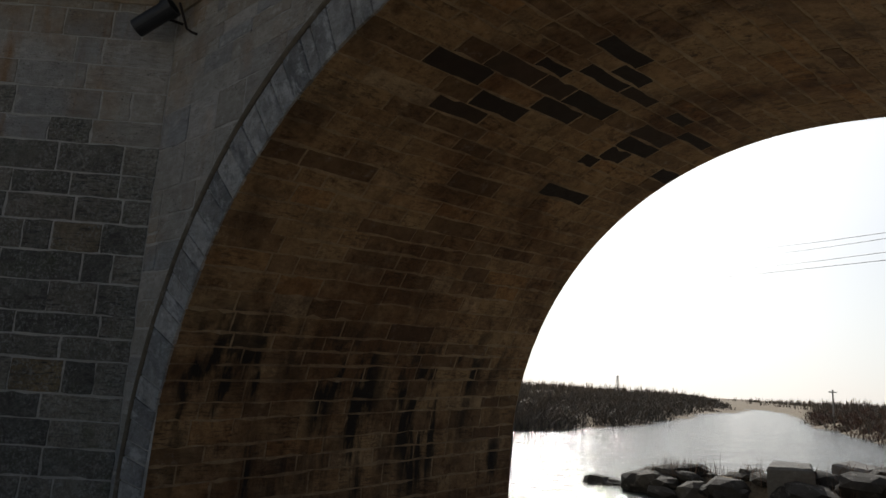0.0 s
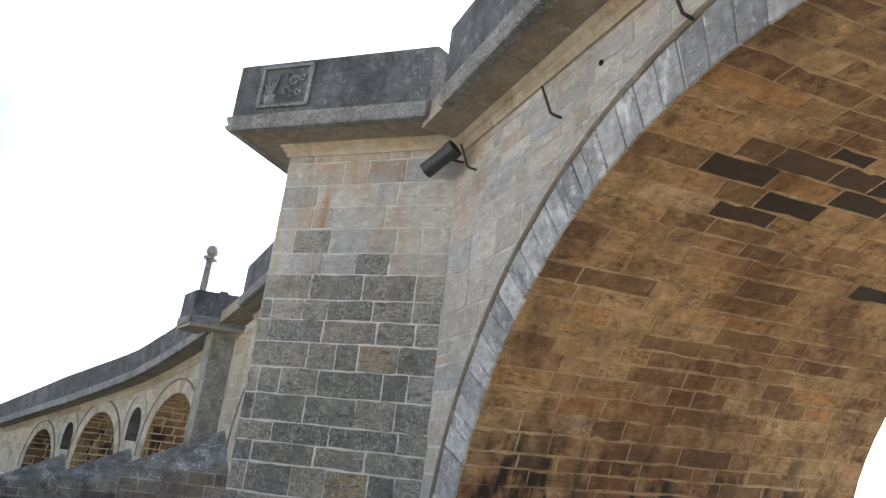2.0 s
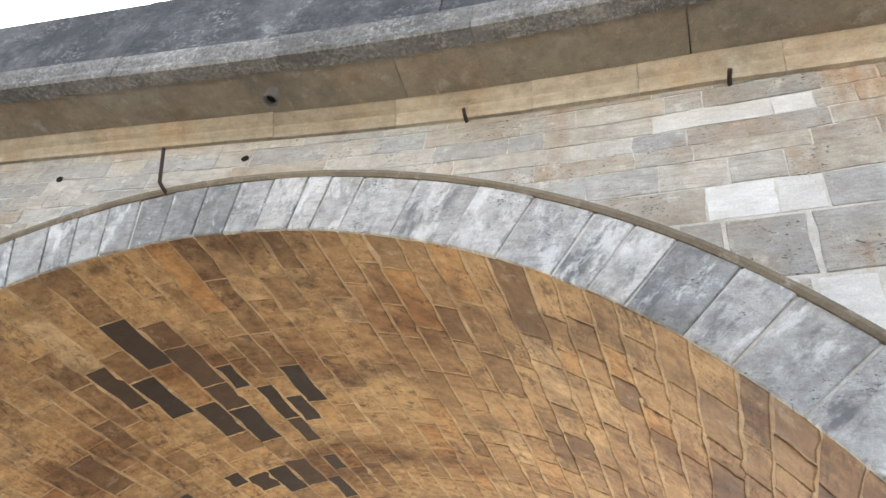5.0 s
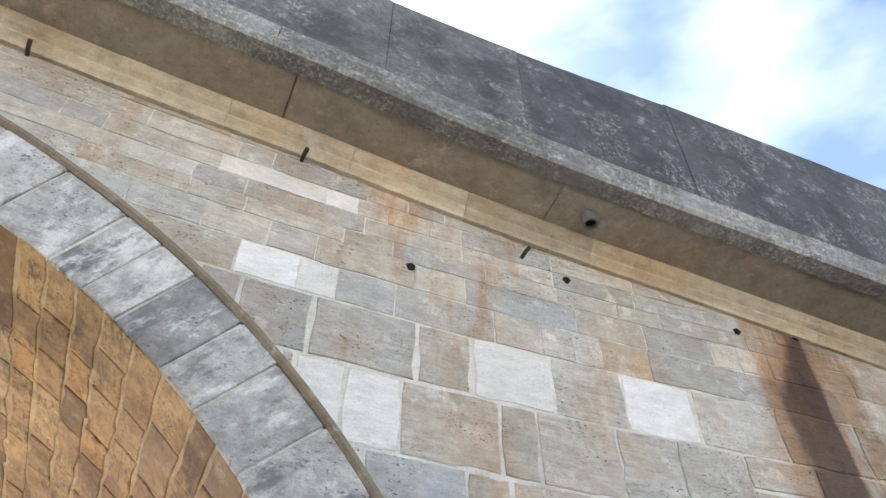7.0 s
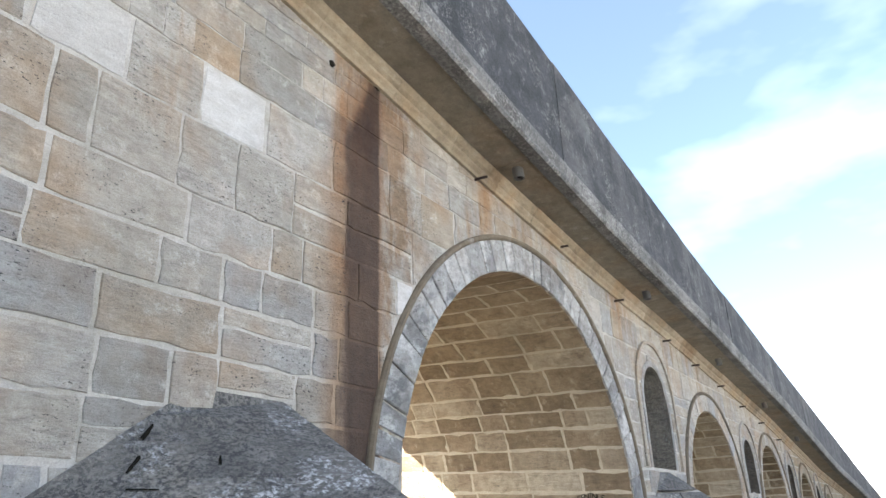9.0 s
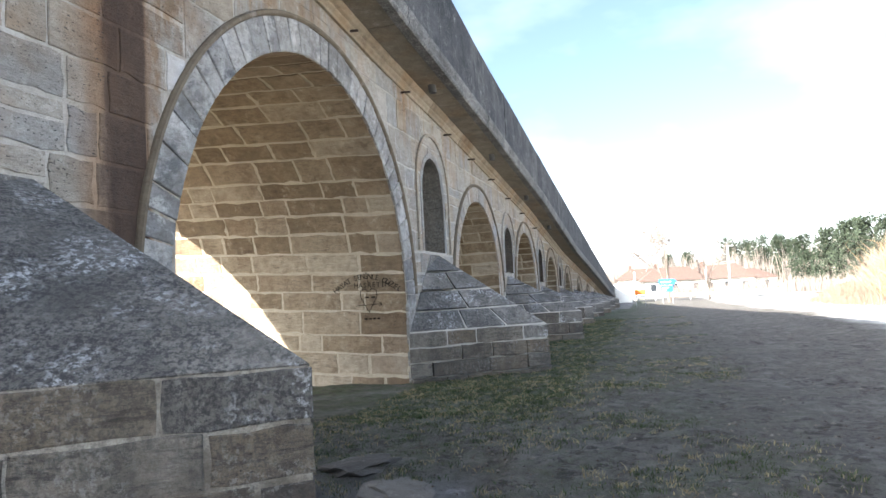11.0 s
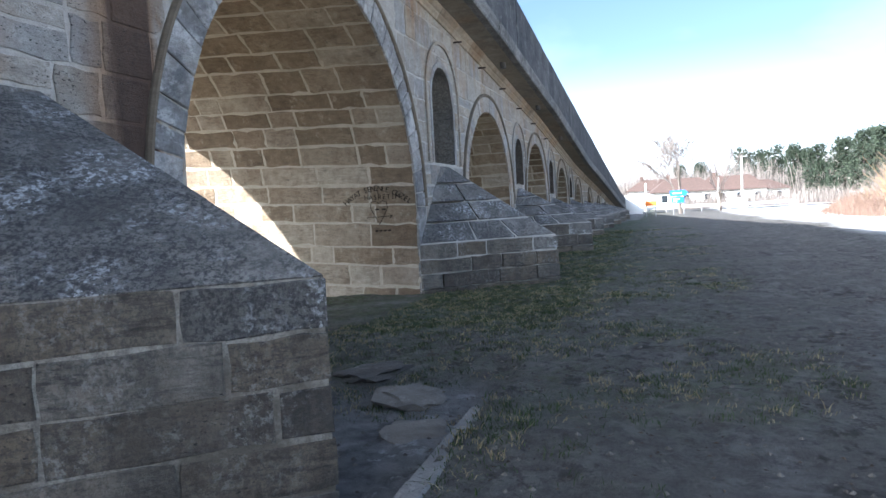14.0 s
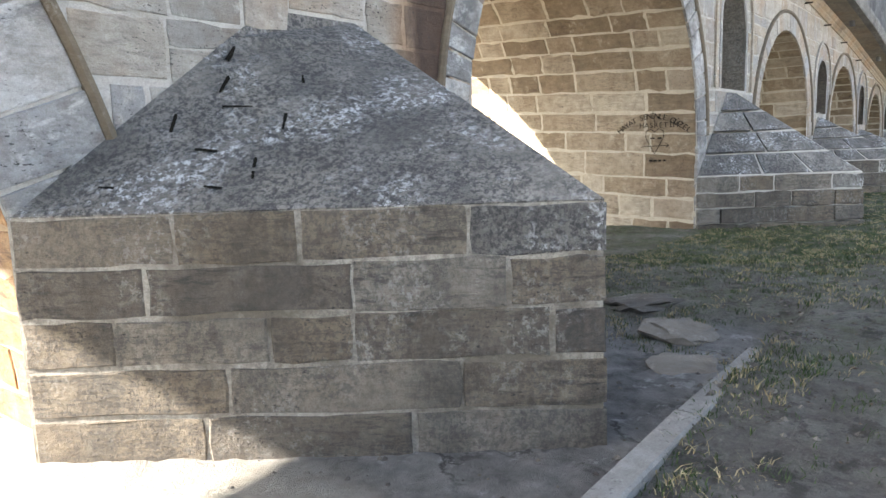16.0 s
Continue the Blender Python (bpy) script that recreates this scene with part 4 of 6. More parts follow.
    a.add([binv @ Vector((*p, s + 0.1)) for p in (c0, c1, c2, c3)] + [binv @ Vector((*p, s + 0.3)) for p in (c0, c1, c2, c3)],
          [(0, 1, 2, 3), (4, 5, 6, 7), (0, 1, 5, 4), (1, 2, 6, 5), (2, 3, 7, 6), (3, 0, 4, 7)])
    recalc(mesh("floor_slab", a, M_SOFFIT, bal))
    # carved panel near the outer corner
    e1, e0 = Vector((*offset(o)[1], 0)), Vector((*offset(o)[0], 0))
    w3 = (e0 - e1).normalized()
    o3 = Vector((out.x, out.y, 0))

    def on(p, z, h):
        return binv @ (e1 + w3 * p + Vector((0, 0, z)) + o3 * h)
    z0, z1, p0, p1 = s + 0.42, pt - 0.13, 0.55, 1.75
    fr = Acc()
    for x0, x1, y0, y1 in ((p0, p1, z0, z0 + 0.07), (p0, p1, z1 - 0.07, z1), (p0, p0 + 0.09, z0 + 0.07, z1 - 0.07), (p1 - 0.09, p1, z0 + 0.07, z1 - 0.07)):
        slab(fr, [(x0, y0), (x1, y0), (x1, y1), (x0, y1)], on, 0.05, 0.02, 0.015, 0.001)
    recalc(mesh("relief_frame", fr, M_EDGE, bal, "pale carved stone frame"))
    bg = Acc()
    slab(bg, [(p0 + 0.09, z0 + 0.07), (p1 - 0.09, z0 + 0.07), (p1 - 0.09, z1 - 0.07), (p0 + 0.09, z1 - 0.07)], on, 0.006, 0.02, 0.003, 0.001)
    recalc(mesh("relief_ground", bg, M_PARAPET, bal, "weathered pale relief ground"))
    rel = Acc()
    zc, hh = z0 + 0.1, z1 - z0 - 0.2
    pot = [(p0 + 0.18, zc), (p0 + 0.38, zc), (p0 + 0.43, zc + 0.26 * hh), (p0 + 0.13, zc + 0.26 * hh)]
    slab(rel, pot, on, 0.05, 0.02, 0.02, 0.002)
    for dx, h in ((-0.10, 0.6), (-0.04, 0.75), (0.03, 0.66), (0.10, 0.85)):
        rel.tube([on(p0 + 0.28 + dx * 0.3, zc + 0.26 * hh, 0.02), on(p0 + 0.28 + dx, zc + 0.5 * hh, 0.03), on(p0 + 0.28 + dx * 1.7, zc + h * hh, 0.02)], [0.02, 0.03, 0.012], 6)
    for cx, cz, r, a0, a1 in ((0.62, 0.35, 0.10, 0, 5), (0.80, 0.62, 0.12, 1, 6), (0.92, 0.28, 0.08, 2, 8), (0.66, 0.8, 0.10, 0, 3.4), (0.98, 0.72, 0.09, 3, 8), (0.78, 0.22, 0.07, 1, 6)):
        rel.tube([on(p0 + cx + r * (1 - 0.06 * k) * math.cos(a0 + (a1 - a0) * k / 9), zc + cz * hh + r * (1 - 0.06 * k) * math.sin(a0 + (a1 - a0) * k / 9), 0.022) for k in range(10)], [0.024 + 0.008 * math.sin(k) for k in range(10)], 6)
    recalc(mesh("relief_carving", rel, M_EDGE, bal, "carved flower pot and scrolls"))
    return c0, c1, top


BAL = build_balcony()



# ---- small fittings on the bridge ----
def rod(u, z, out=0.32, up=0.42, lean=-0.05):
    a = Acc()
    p = [face(u, z, 0.05), face(u, z, -0.10), face(u + lean * 0.3, z + 0.03, -0.17), face(u + lean, z + up, -out)]
    if up < 0.2:
        p = [face(u, z, 0.05), face(u, z, -out * 0.5), face(u + lean, z + up, -out)]
    a.tube(p, 0.022, 6)
    tagged(mesh("iron_rod", a, M_RUST, smooth=True), "bent rusty iron rod sticking out of the wall", "iron rod", "iron rods along the bridge face")


for u, z in ((-11.2, 6.75), (-8.5, 6.55), (-5.9, 6.55)):
    rod(u, z)
for u, z in ((-2.55, 7.05), (0.0, 6.98), (2.4, 6.55)):
    rod(u, z + 0.22, 0.17, 0.0, 0.01)
for u, z in ((8.05, 6.3), (10.85, 6.1), (13.5, 5.75), (16.6, 5.5), (19.0, 5.3), (21.6, 5.1), (24.2, 4.8), (27, 4.55), (30, 4.2)):
    rod(u, z, 0.2, 0.0, 0.02)


def hole(u, z, r=0.045):
    a = Acc()
    pts = [(u + r * rng.uniform(0.7, 1.2) * math.cos(k), z + r * rng.uniform(0.7, 1.2) * math.sin(k)) for k in [2 * math.pi * i / 9 for i in range(9)]]
    slab(a, pts, face_place, 0.016, 0.03, 0.002, 0.0005)
    tagged(mesh("putlog_hole", a, M_DARK), "small dark putlog hole in the pale stone face", "hole", "holes in the bridge face")


for u, z in ((4.94, 6.5), (5.76, 6.63), (-7.6, 6.95), (-5.1, 7.05), (2.9, 6.62), (1.2, 6.2)):
    hole(u, z)


def drain(u, d=-0.45):
    z = soffit_z(u)
    a = Acc()
    top, low = Vector(face(u, z + 0.05, d)), Vector(face(u, z - 0.16, d - 0.02))
    n = 16
    for r, kk in ((0.085, 1), (0.062, -1)):
        ring = [[p + Vector((r * math.cos(2 * math.pi * i / n), r * math.sin(2 * math.pi * i / n), 0)) for i in range(n + 1)] for p in (top, low)]
        a.strip(ring if kk > 0 else ring[::-1])
    a.strip([[low + Vector((r * math.cos(2 * math.pi * i / n), r * math.sin(2 * math.pi * i / n), 0)) for i in range(n + 1)] for r in (0.085, 0.062)])
    thing = new("drain_pipe")
    thing.location = top
    ob = mesh("pipe", a, M_PVC, thing)
    ob.location = -top
    b = Acc()
    b.add([low + Vector((0.063 * math.cos(2 * math.pi * i / n), 0.063 * math.sin(2 * math.pi * i / n), 0.05)) for i in range(n)], [tuple(range(n))[::-1]])
    ob = mesh("bore", b, M_DARK, thing, "dark inside of the pipe")
    ob.location = -top
    tagged(thing, "short grey drain pipe under the concrete walkway", "drain pipe", "drain pipes under the walkway")


for u in (-4.7, 3.0, 8.56, 14.25, 20.1, 26.0, 32.0):
    drain(u)


def corner_pipe():
    """The fat black spout in the corner by the balcony."""
    p0 = Vector((-11.72, 1.68, 6.86))
    p1 = p0 + Vector((0.45, 0.42, 0.36))
    thing = new("spout")
    tagged(thing, "fat black spout pipe in the corner beside the balcony", "spout")
    thing.location = p0
    a = Acc()
    n = 20
    ax = (p1 - p0).normalized()
    s = ax.cross(Vector((0, 0, 1))).normalized()
    t = s.cross(ax)
    ringp = lambda p, r: [p + (s * math.cos(2 * math.pi * i / n) + t * math.sin(2 * math.pi * i / n)) * r for i in range(n + 1)]
    q = p1 - ax * 0.14
    a.strip([ringp(p0, 0.02), ringp(p0, 0.15), ringp(q, 0.15), ringp(q, 0.175), ringp(p1, 0.175), ringp(p1, 0.13), ringp(p1 - ax * 0.5, 0.125), ringp(p1 - ax * 0.5, 0.001)])
    ob = mesh("pipe", a, M_PIPE, thing, smooth=False)
    ob.location = -p0
    b = Acc()
    b.tube([p1 - ax * 0.3, p1 - ax * 0.3 + Vector((-0.15, 0.5, 0.05))], 0.025, 6)
    ob = mesh("bracket", b, M_RUST, thing)
    ob.location = -p0


corner_pipe()


# slots of the iron cramps in the sloping top of the near cutwater
def cramp(p, q, r, s):
    """A slit along the slope: from (p, q) to (r, s), as parts of its width and height."""
    e0, e1 = Vector(face(1.50, 1.24, 0)), Vector(face(3.6, 1.24, -2.77))
    t0, t1 = Vector(face(3.5, 2.66, 0)), Vector(face(4.45, 2.66, 0))
    nor = (e1 - e0).cross(t0 - e0).normalized()
    if nor.z < 0:
        nor = -nor
    at = lambda a, b: e0.lerp(e1, a).lerp(t0.lerp(t1, a), b)
    a, b = at(p + 0.02, q - 0.01), at(r + 0.02, s - 0.01)
    way = (b - a).normalized()
    w = way.cross(nor) * 0.0085
    acc = Acc()
    n = 6
    low, high = [], []
    for i in range(n + 1):
        c = a.lerp(b, i / n)
        k = rng.uniform(0.6, 1.3)
        low.append(c - w * k + nor * 0.0125)
        high.append(c + w * k + nor * 0.0125)
    acc.strip([[v for v in low], [v for v in high]])
    acc.strip([[v - nor * 0.03 for v in low], [v for v in low]])
    tagged(mesh("cramp_slot", acc, M_DARK), "narrow dark slot of a lost iron cramp", "cramp slot", "cramp slots in the cutwater top")


for c in ((0.060, 0.785, 0.090, 0.706), (0.159, 0.617, 0.176, 0.532), (0.101, 0.427, 0.133, 0.340), (0.417, 0.417, 0.417, 0.339), (0.220, 0.458, 0.311, 0.455), (0.372, 0.216, 0.374, 0.173), (0.375, 0.159, 0.379, 0.127), (0.225, 0.261, 0.279, 0.248), (0.291, 0.104, 0.327, 0.094), (0.090, 0.113, 0.122, 0.109), (0.452, 0.620, 0.458, 0.575)):
    cramp(*c)


# writing on the side of the second vault
def graffiti():
    thing = new("graffiti")
    thing.location = face(13.2, 1.6, 0.8)
    tagged(thing, "black handwritten graffiti with a heart on the vault side", "graffiti")
    at0 = thing.location.copy()

    def letter(ch, d, z, size, turn=0.0):
        cu = bpy.data.curves.new("letter", "FONT")
        cu.body, cu.size, cu.align_x, cu.extrude, cu.offset = ch, size, "CENTER", 0.002, 0.0
        cu.materials.append(M_DARK)
        ob = new("letters", cu)
        ob.parent = thing
        x = BARC(z + size) - 0.03
        m = Matrix.Translation(Vector(face(x, z, d)) - at0) @ Matrix(((0, 0, -1, 0), (-1, 0, 0, 0), (0, 1, 0, 0), (0, 0, 0, 1))) @ Matrix.Rotation(turn, 4, "Z")
        ob.matrix_basis = m

    def BARC(z):
        b = ARCHES[1]
        return b["c"] + math.sqrt(b["r"] ** 2 - max(0, z - b["z"]) ** 2) - 0.025

    def bar(d0, z0, d1, z1, r=0.006):
        a = Acc()
        a.tube([Vector(face(BARC(z), z, d)) - at0 for d, z in ((d0, z0), (d1, z1))], r, 5)
        mesh("stroke", a, M_DARK, thing)
    text = "HAYAT SENİNLE GÜZEL"
    n = len(text)
    for i, ch in enumerate(text):
        k = i / (n - 1)
        d = 1.46 - 1.30 * k
        z = 1.62 + 0.37 * math.sin(math.pi * (0.10 + 0.80 * k)) - 0.03 * k
        if ch != " ":
            letter(ch, d, z, 0.15, math.cos(math.pi * (0.10 + 0.8 * k)) * 0.75)
    for i, ch in enumerate("HASRETİM"):
        letter(ch, 1.04 - 0.095 * i, 1.80, 0.14)
    for d0, z0, d1, z1 in ((1.08, 1.44, 0.52, 1.46), (0.58, 1.50, 0.52, 1.46), (0.58, 1.42, 0.52, 1.46), (0.80, 1.96, 0.80, 1.90)):
        bar(d0, z0, d1, z1)
    for s in (-1, 1):
        pts = [(0.80, 1.72), (0.80 - s * 0.08, 1.78), (0.80 - s * 0.17, 1.74), (0.80 - s * 0.18, 1.62), (0.80, 1.30)]
        for p, q in zip(pts, pts[1:]):
            bar(*p, *q)
    for k in range(2):
        bar(0.88 - k * 0.14, 1.60, 0.80 - k * 0.14, 1.60, 0.014)
    for k in range(4):
        bar(0.90 - k * 0.09, 1.17, 0.85 - k * 0.09, 1.17, 0.016)


graffiti()


# small pier with a pillar and ball finial on the left part
def finial_pier():
    thing = new("pilaster")
    tagged(thing, "slim grey pilaster with small balcony and ball-topped pillar", "pilaster")
    u = -28.2
    thing.location = face(u, -2, -0.3)
    o = Matrix.Translation(-thing.location)
    F = lambda uu, z, d: o @ Vector(face(uu, z, d))

    def prism(name, w, d0, z0, z1, mat):
        a = Acc()
        vs = [F(u + s * w, z, d) for z in (z0, z1) for s, d in ((-1, 0.1), (-0.5, d0), (0.5, d0), (1, 0.1))]
        a.add(vs, [(0, 1, 5, 4), (1, 2, 6, 5), (2, 3, 7, 6), (4, 5, 6, 7), (3, 2, 1, 0)])
        return recalc(mesh(name, a, mat, thing))
    s = soffit_z(u)
    prism("shaft", 0.75, -0.75, -2.2, s, M_PIER)
    prism("soffit_slab", 1.45, -1.75, s, s + 0.12, M_SOFFIT)
    prism("edge_stone", 1.5, -1.8, s + 0.12, s + 0.4, M_EDGE)
    prism("parapet", 1.45, -1.75, s + 0.4, s + 1.3, M_PARAPET)
    a = Acc()
    base = F(u, s + 1.15, -1.3)
    a.tube([base, base + Vector((0, 0, 1.5))], [0.2, 0.17], 4)
    a.tube([base + Vector((0, 0, 1.5)), base + Vector((0, 0, 1.62))], [0.3, 0.3], 4)
    mesh("pillar", a, M_EDGE, thing)
    bm = bmesh.new()
    bmesh.ops.create_uvsphere(bm, u_segments=16, v_segments=10, radius=0.24)
    bmesh.ops.translate(bm, verts=bm.verts, vec=base + Vector((0, 0, 1.84)))
    me = bpy.data.meshes.new("finial")
    bm.to_mesh(me)
    me.materials.append(M_EDGE)
    ob = new("finial", me)
    ob.parent = thing


finial_pier()

# ---- ground, river, banks ----
RIVER = [(-7.0, -80), (-7.0, -6), (-5.5, 1), (-3.2, 4.5), (-3.2, 12), (-7, 17), (-9, 22), (-10.5, 30), (-13, 40), (-18, 51), (-27, 64), (-42, 86), (-62, 114), (-107, 198), (-230, 340), (-290, 320), (-175, 240), (-122, 183),
         (-80, 108), (-61, 78), (-48, 56), (-40.3, 39.5), (-37.8, 31), (-48, 20), (-75, 8), (-110, -25), (-110, -80)]
WATER_Z = -1.6


def river_in(x, y):
    """Signed distance to the river's edge, positive in the water (arrays)."""
    best = np.full(x.shape, 1e9)
    inside = np.zeros(x.shape, bool)
    n = len(RIVER)
    for i in range(n):
        (x0, y0), (x1, y1) = RIVER[i], RIVER[(i + 1) % n]
        dx, dy = x1 - x0, y1 - y0
        t = np.clip(((x - x0) * dx + (y - y0) * dy) / (dx * dx + dy * dy), 0, 1)
        best = np.minimum(best, np.hypot(x - x0 - t * dx, y - y0 - t * dy))
        cond = ((y0 > y) != (y1 > y))
        with np.errstate(divide="ignore", invalid="ignore"):
            xi = x0 + (y - y0) * dx / (dy if dy else 1e-9)
        inside ^= cond & (x < xi)
    return np.where(inside, best, -best)


def sstep(v, lo, hi):
    t = np.clip((v - lo) / (hi - lo), 0, 1)
    return t * t * (3 - 2 * t)


def wob(x, y, s, k):
    return np.sin(x * s + k) * np.cos(y * s * 1.13 + 2.1 * k) + 0.5 * np.sin(x * s * 2.3 + y * s * 1.7 + k * 3)


def bank_line(x):
    return np.interp(x, [-60, 5, 18, 27, 35, 50, 75, 110], [-34, -27, -19, -13.5, -9.3, -10.5, -17, -26])


def land(x, y):
    z = 0.03 * wob(x, y, 0.9, 1.0) + 0.02 * wob(x, y, 2.7, 2.0)
    # sunk apron between the kerb and the bridge
    sunk = sstep(y, 1.40, 1.50) * (1 - sstep(x, 5.6, 8.2))
    sunk = np.maximum(sunk, sstep(y, 1.3, 3.2) * (1 - sstep(x, 6.5, 9.5)) * 0.6 * sstep(x, 5, 6))
    z = z * (1 - 0.7 * sunk) - 0.25 * sunk
    z -= 0.14 * sstep(y, 0.5, 2.5) * sstep(x, 7, 11) * (1 - sstep(x, 26, 34))
    z -= np.clip(x - 34, 0, 90) * 0.011
    z += 0.10 * sstep(-y, 3.5, 6.0) * (1 - sstep(x, 30, 45))
    rise = sstep(bank_line(x) - y, 0.0, 11.0)
    z += rise * (2.6 + 0.5 * wob(x, y, 0.25, 0.4))
    mound = np.exp(-((x - 22.5) / 4.0) ** 2 - ((y + 15.2) / 1.8) ** 2)
    z += 0.9 * mound
    s = river_in(x, y)
    z -= sstep(s, -4.0, 2.2) * 2.4
    spit = 2.0 * np.exp(-((x + 10.5) / 5.0) ** 2 - ((y - 21.5) / 2.8) ** 2) + 1.1 * np.exp(-((x + 16) / 3.2) ** 2 - ((y - 20.3) / 1.6) ** 2)
    z += np.clip(spit, 0, 2.0)
    far = sstep(np.hypot(x, y), 60, 200) * (s < -6)
    z += far * 0.8
    return z


def build_ground():
    def axis(lo, hi, fine):
        mid = list(np.arange(lo, hi + 1e-6, fine))
        out, v, st = [], 0.0, fine
        while v < 1500:
            st *= 1.12
            v += st
            out.append(v)
        return np.array([lo - v for v in out[::-1]] + mid + [hi + v for v in out])
    xs, ys = axis(-8, 26, 0.11), axis(-6, 8, 0.11)
    gx, gy = np.meshgrid(xs, ys)
    gz = land(gx, gy)
    fine = (np.abs(gx - 9) < 20) & (np.abs(gy) < 10)
    r = np.random.RandomState(3)
    gz = gz + fine * r.uniform(-0.012, 0.012, gz.shape)
    nx, ny = len(xs), len(ys)
    verts = np.stack([gx.ravel(), gy.ravel(), gz.ravel()], 1)
    i = np.arange(nx * ny).reshape(ny, nx)
    quads = np.stack([i[:-1, :-1].ravel(), i[:-1, 1:].ravel(), i[1:, 1:].ravel(), i[1:, :-1].ravel()], 1)
    me = bpy.data.meshes.new("ground")
    me.from_pydata(verts.tolist(), [], quads.tolist())
    me.polygons.foreach_set("use_smooth", [True] * len(me.polygons))
    m = Mat("earth", 0.95)
    x, y, z = m.xyz()
    big = m.noise(0.5, 5, 0.6, lo=0.3, hi=0.7)
    fine = m.noise(9, 6, 0.7, lo=0.3, hi=0.7)
    soil = m.mix(fine, (0.07, 0.061, 0.052), (0.19, 0.172, 0.15))
    soil = m.mix(m.math("MULTIPLY", big, 0.5), soil, (0.18, 0.16, 0.136))
    grit = m.noise(55, 5, 0.75, lo=0.36, hi=0.64, offset=2)
    soil = m.mix(m.math("MULTIPLY", grit, 0.6), soil, (0.42, 0.40, 0.38), "MULTIPLY")
    tread = m.noise(2.6, 6, 0.75, lo=0.5, hi=0.62, offset=19)
    soil = m.mix(m.math("MULTIPLY", tread, 0.5), soil, (0.235, 0.218, 0.196))
    grassy = m.math("MULTIPLY", m.noise(0.8, 6, 0.7, lo=0.42, hi=0.56, offset=3), m.noise(7, 5, 0.7, lo=0.35, hi=0.6, offset=9))
    near = m.math("MULTIPLY", m.step(m.math("ADD", y, m.math("MULTIPLY", big, 2.0)), -1.6, 1.4), m.step(x, 3.0, 6.5))
    soil = m.mix(m.math("MULTIPLY", m.math("MULTIPLY", grassy, near), 0.6), soil, m.mix(fine, (0.045, 0.06, 0.02), (0.10, 0.115, 0.045)))
    lush = m.math("MULTIPLY", m.step(m.math("ADD", y, m.math("MULTIPLY", big, 1.5)), 1.0, 2.6), m.step(x, 8.0, 12.0))
    lush = m.math("MULTIPLY", lush, m.noise(3.0, 6, 0.75, lo=0.36, hi=0.55, offset=23))
    soil = m.mix(m.math("MULTIPLY", lush, 0.8), soil, m.mix(fine, (0.022, 0.042, 0.010), (0.065, 0.095, 0.028)))
    clod = m.math("MULTIPLY", m.noise(4.5, 6, 0.75, lo=0.52, hi=0.6, offset=12), m.noise(0.7, 3, 0.5, lo=0.35, hi=0.6, offset=7))
    soil = m.mix(m.math("MULTIPLY", clod, 0.85), soil, (0.032, 0.027, 0.02))
    # trodden gravel beyond the shade; sunlight is put into its near-white colour and edge
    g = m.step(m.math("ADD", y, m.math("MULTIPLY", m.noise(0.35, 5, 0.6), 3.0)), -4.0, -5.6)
    sunlit_grav = m.mix(m.math("MULTIPLY", fine, m.math("ADD", m.math("MULTIPLY", grit, -0.6), 1.0)), (0.64, 0.62, 0.58), (0.86, 0.83, 0.78))
    soil = m.mix(g, soil, sunlit_grav)
    # overgrown bank
    b = m.step(z, 0.35, 1.1)
    soil = m.mix(b, soil, m.mix(fine, (0.16, 0.12, 0.07), (0.34, 0.27, 0.17)))
    # apron and river sand
    ap = m.math("MULTIPLY", m.step(z, -0.13, -0.24), m.step(y, 1.3, 1.7))
    # broken, half-buried paving: bent cracks and pale worn ridges
    bent = m.t.nodes.new("ShaderNodeVectorMath")
    warp = m.node("TexNoise", Scale=1.7, Detail=6, Roughness=0.65)
    m.link(m.co, warp.inputs["Vector"])
    m.link(m.co, bent.inputs[0])
    m.link(warp.outputs["Color"], bent.inputs[1])
    crack = m.node("TexVoronoi", Scale=1.1)
    crack.feature = "DISTANCE_TO_EDGE"
    m.link(bent.outputs[0], crack.inputs["Vector"])
    ck = m.step(crack.outputs["Distance"], 0.045, 0.0)
    rock = m.mix(m.noise(3, 6, 0.7, lo=0.35, hi=0.65, offset=4), (0.10, 0.095, 0.09), (0.27, 0.26, 0.245))
    rock = m.mix(m.math("MULTIPLY", m.noise(2.3, 7, 0.75, (1, 1, 1), 0.57, 0.63, 33), 0.7), rock, (0.42, 0.41, 0.40))
    rock = m.mix(m.math("MULTIPLY", m.math("MULTIPLY", ck, m.noise(1.3, 3, 0.5, lo=0.42, hi=0.56, offset=37)), 0.85), rock, (0.04, 0.036, 0.03))
    sand = m.mix(fine, (0.42, 0.37, 0.29), (0.58, 0.52, 0.43))
    rock = m.mix(m.step(m.math("ADD", x, m.math("MULTIPLY", big, 0.8)), 2.9, 1.6), rock, sand)
    soil = m.mix(ap, soil, rock)
    back = m.step(y, 11.5, 13.0)
    soil = m.mix(back, soil, m.mix(fine, (0.17, 0.13, 0.085), (0.34, 0.27, 0.18)))
    m.bump(m.math("ADD", fine, m.math("MULTIPLY", grit, -0.6)), 0.9, 0.03)
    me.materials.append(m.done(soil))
    return tagged(new("ground", me), "trodden grey soil with grass patches, gravel and river bank", "ground", kind="structure")


build_ground()


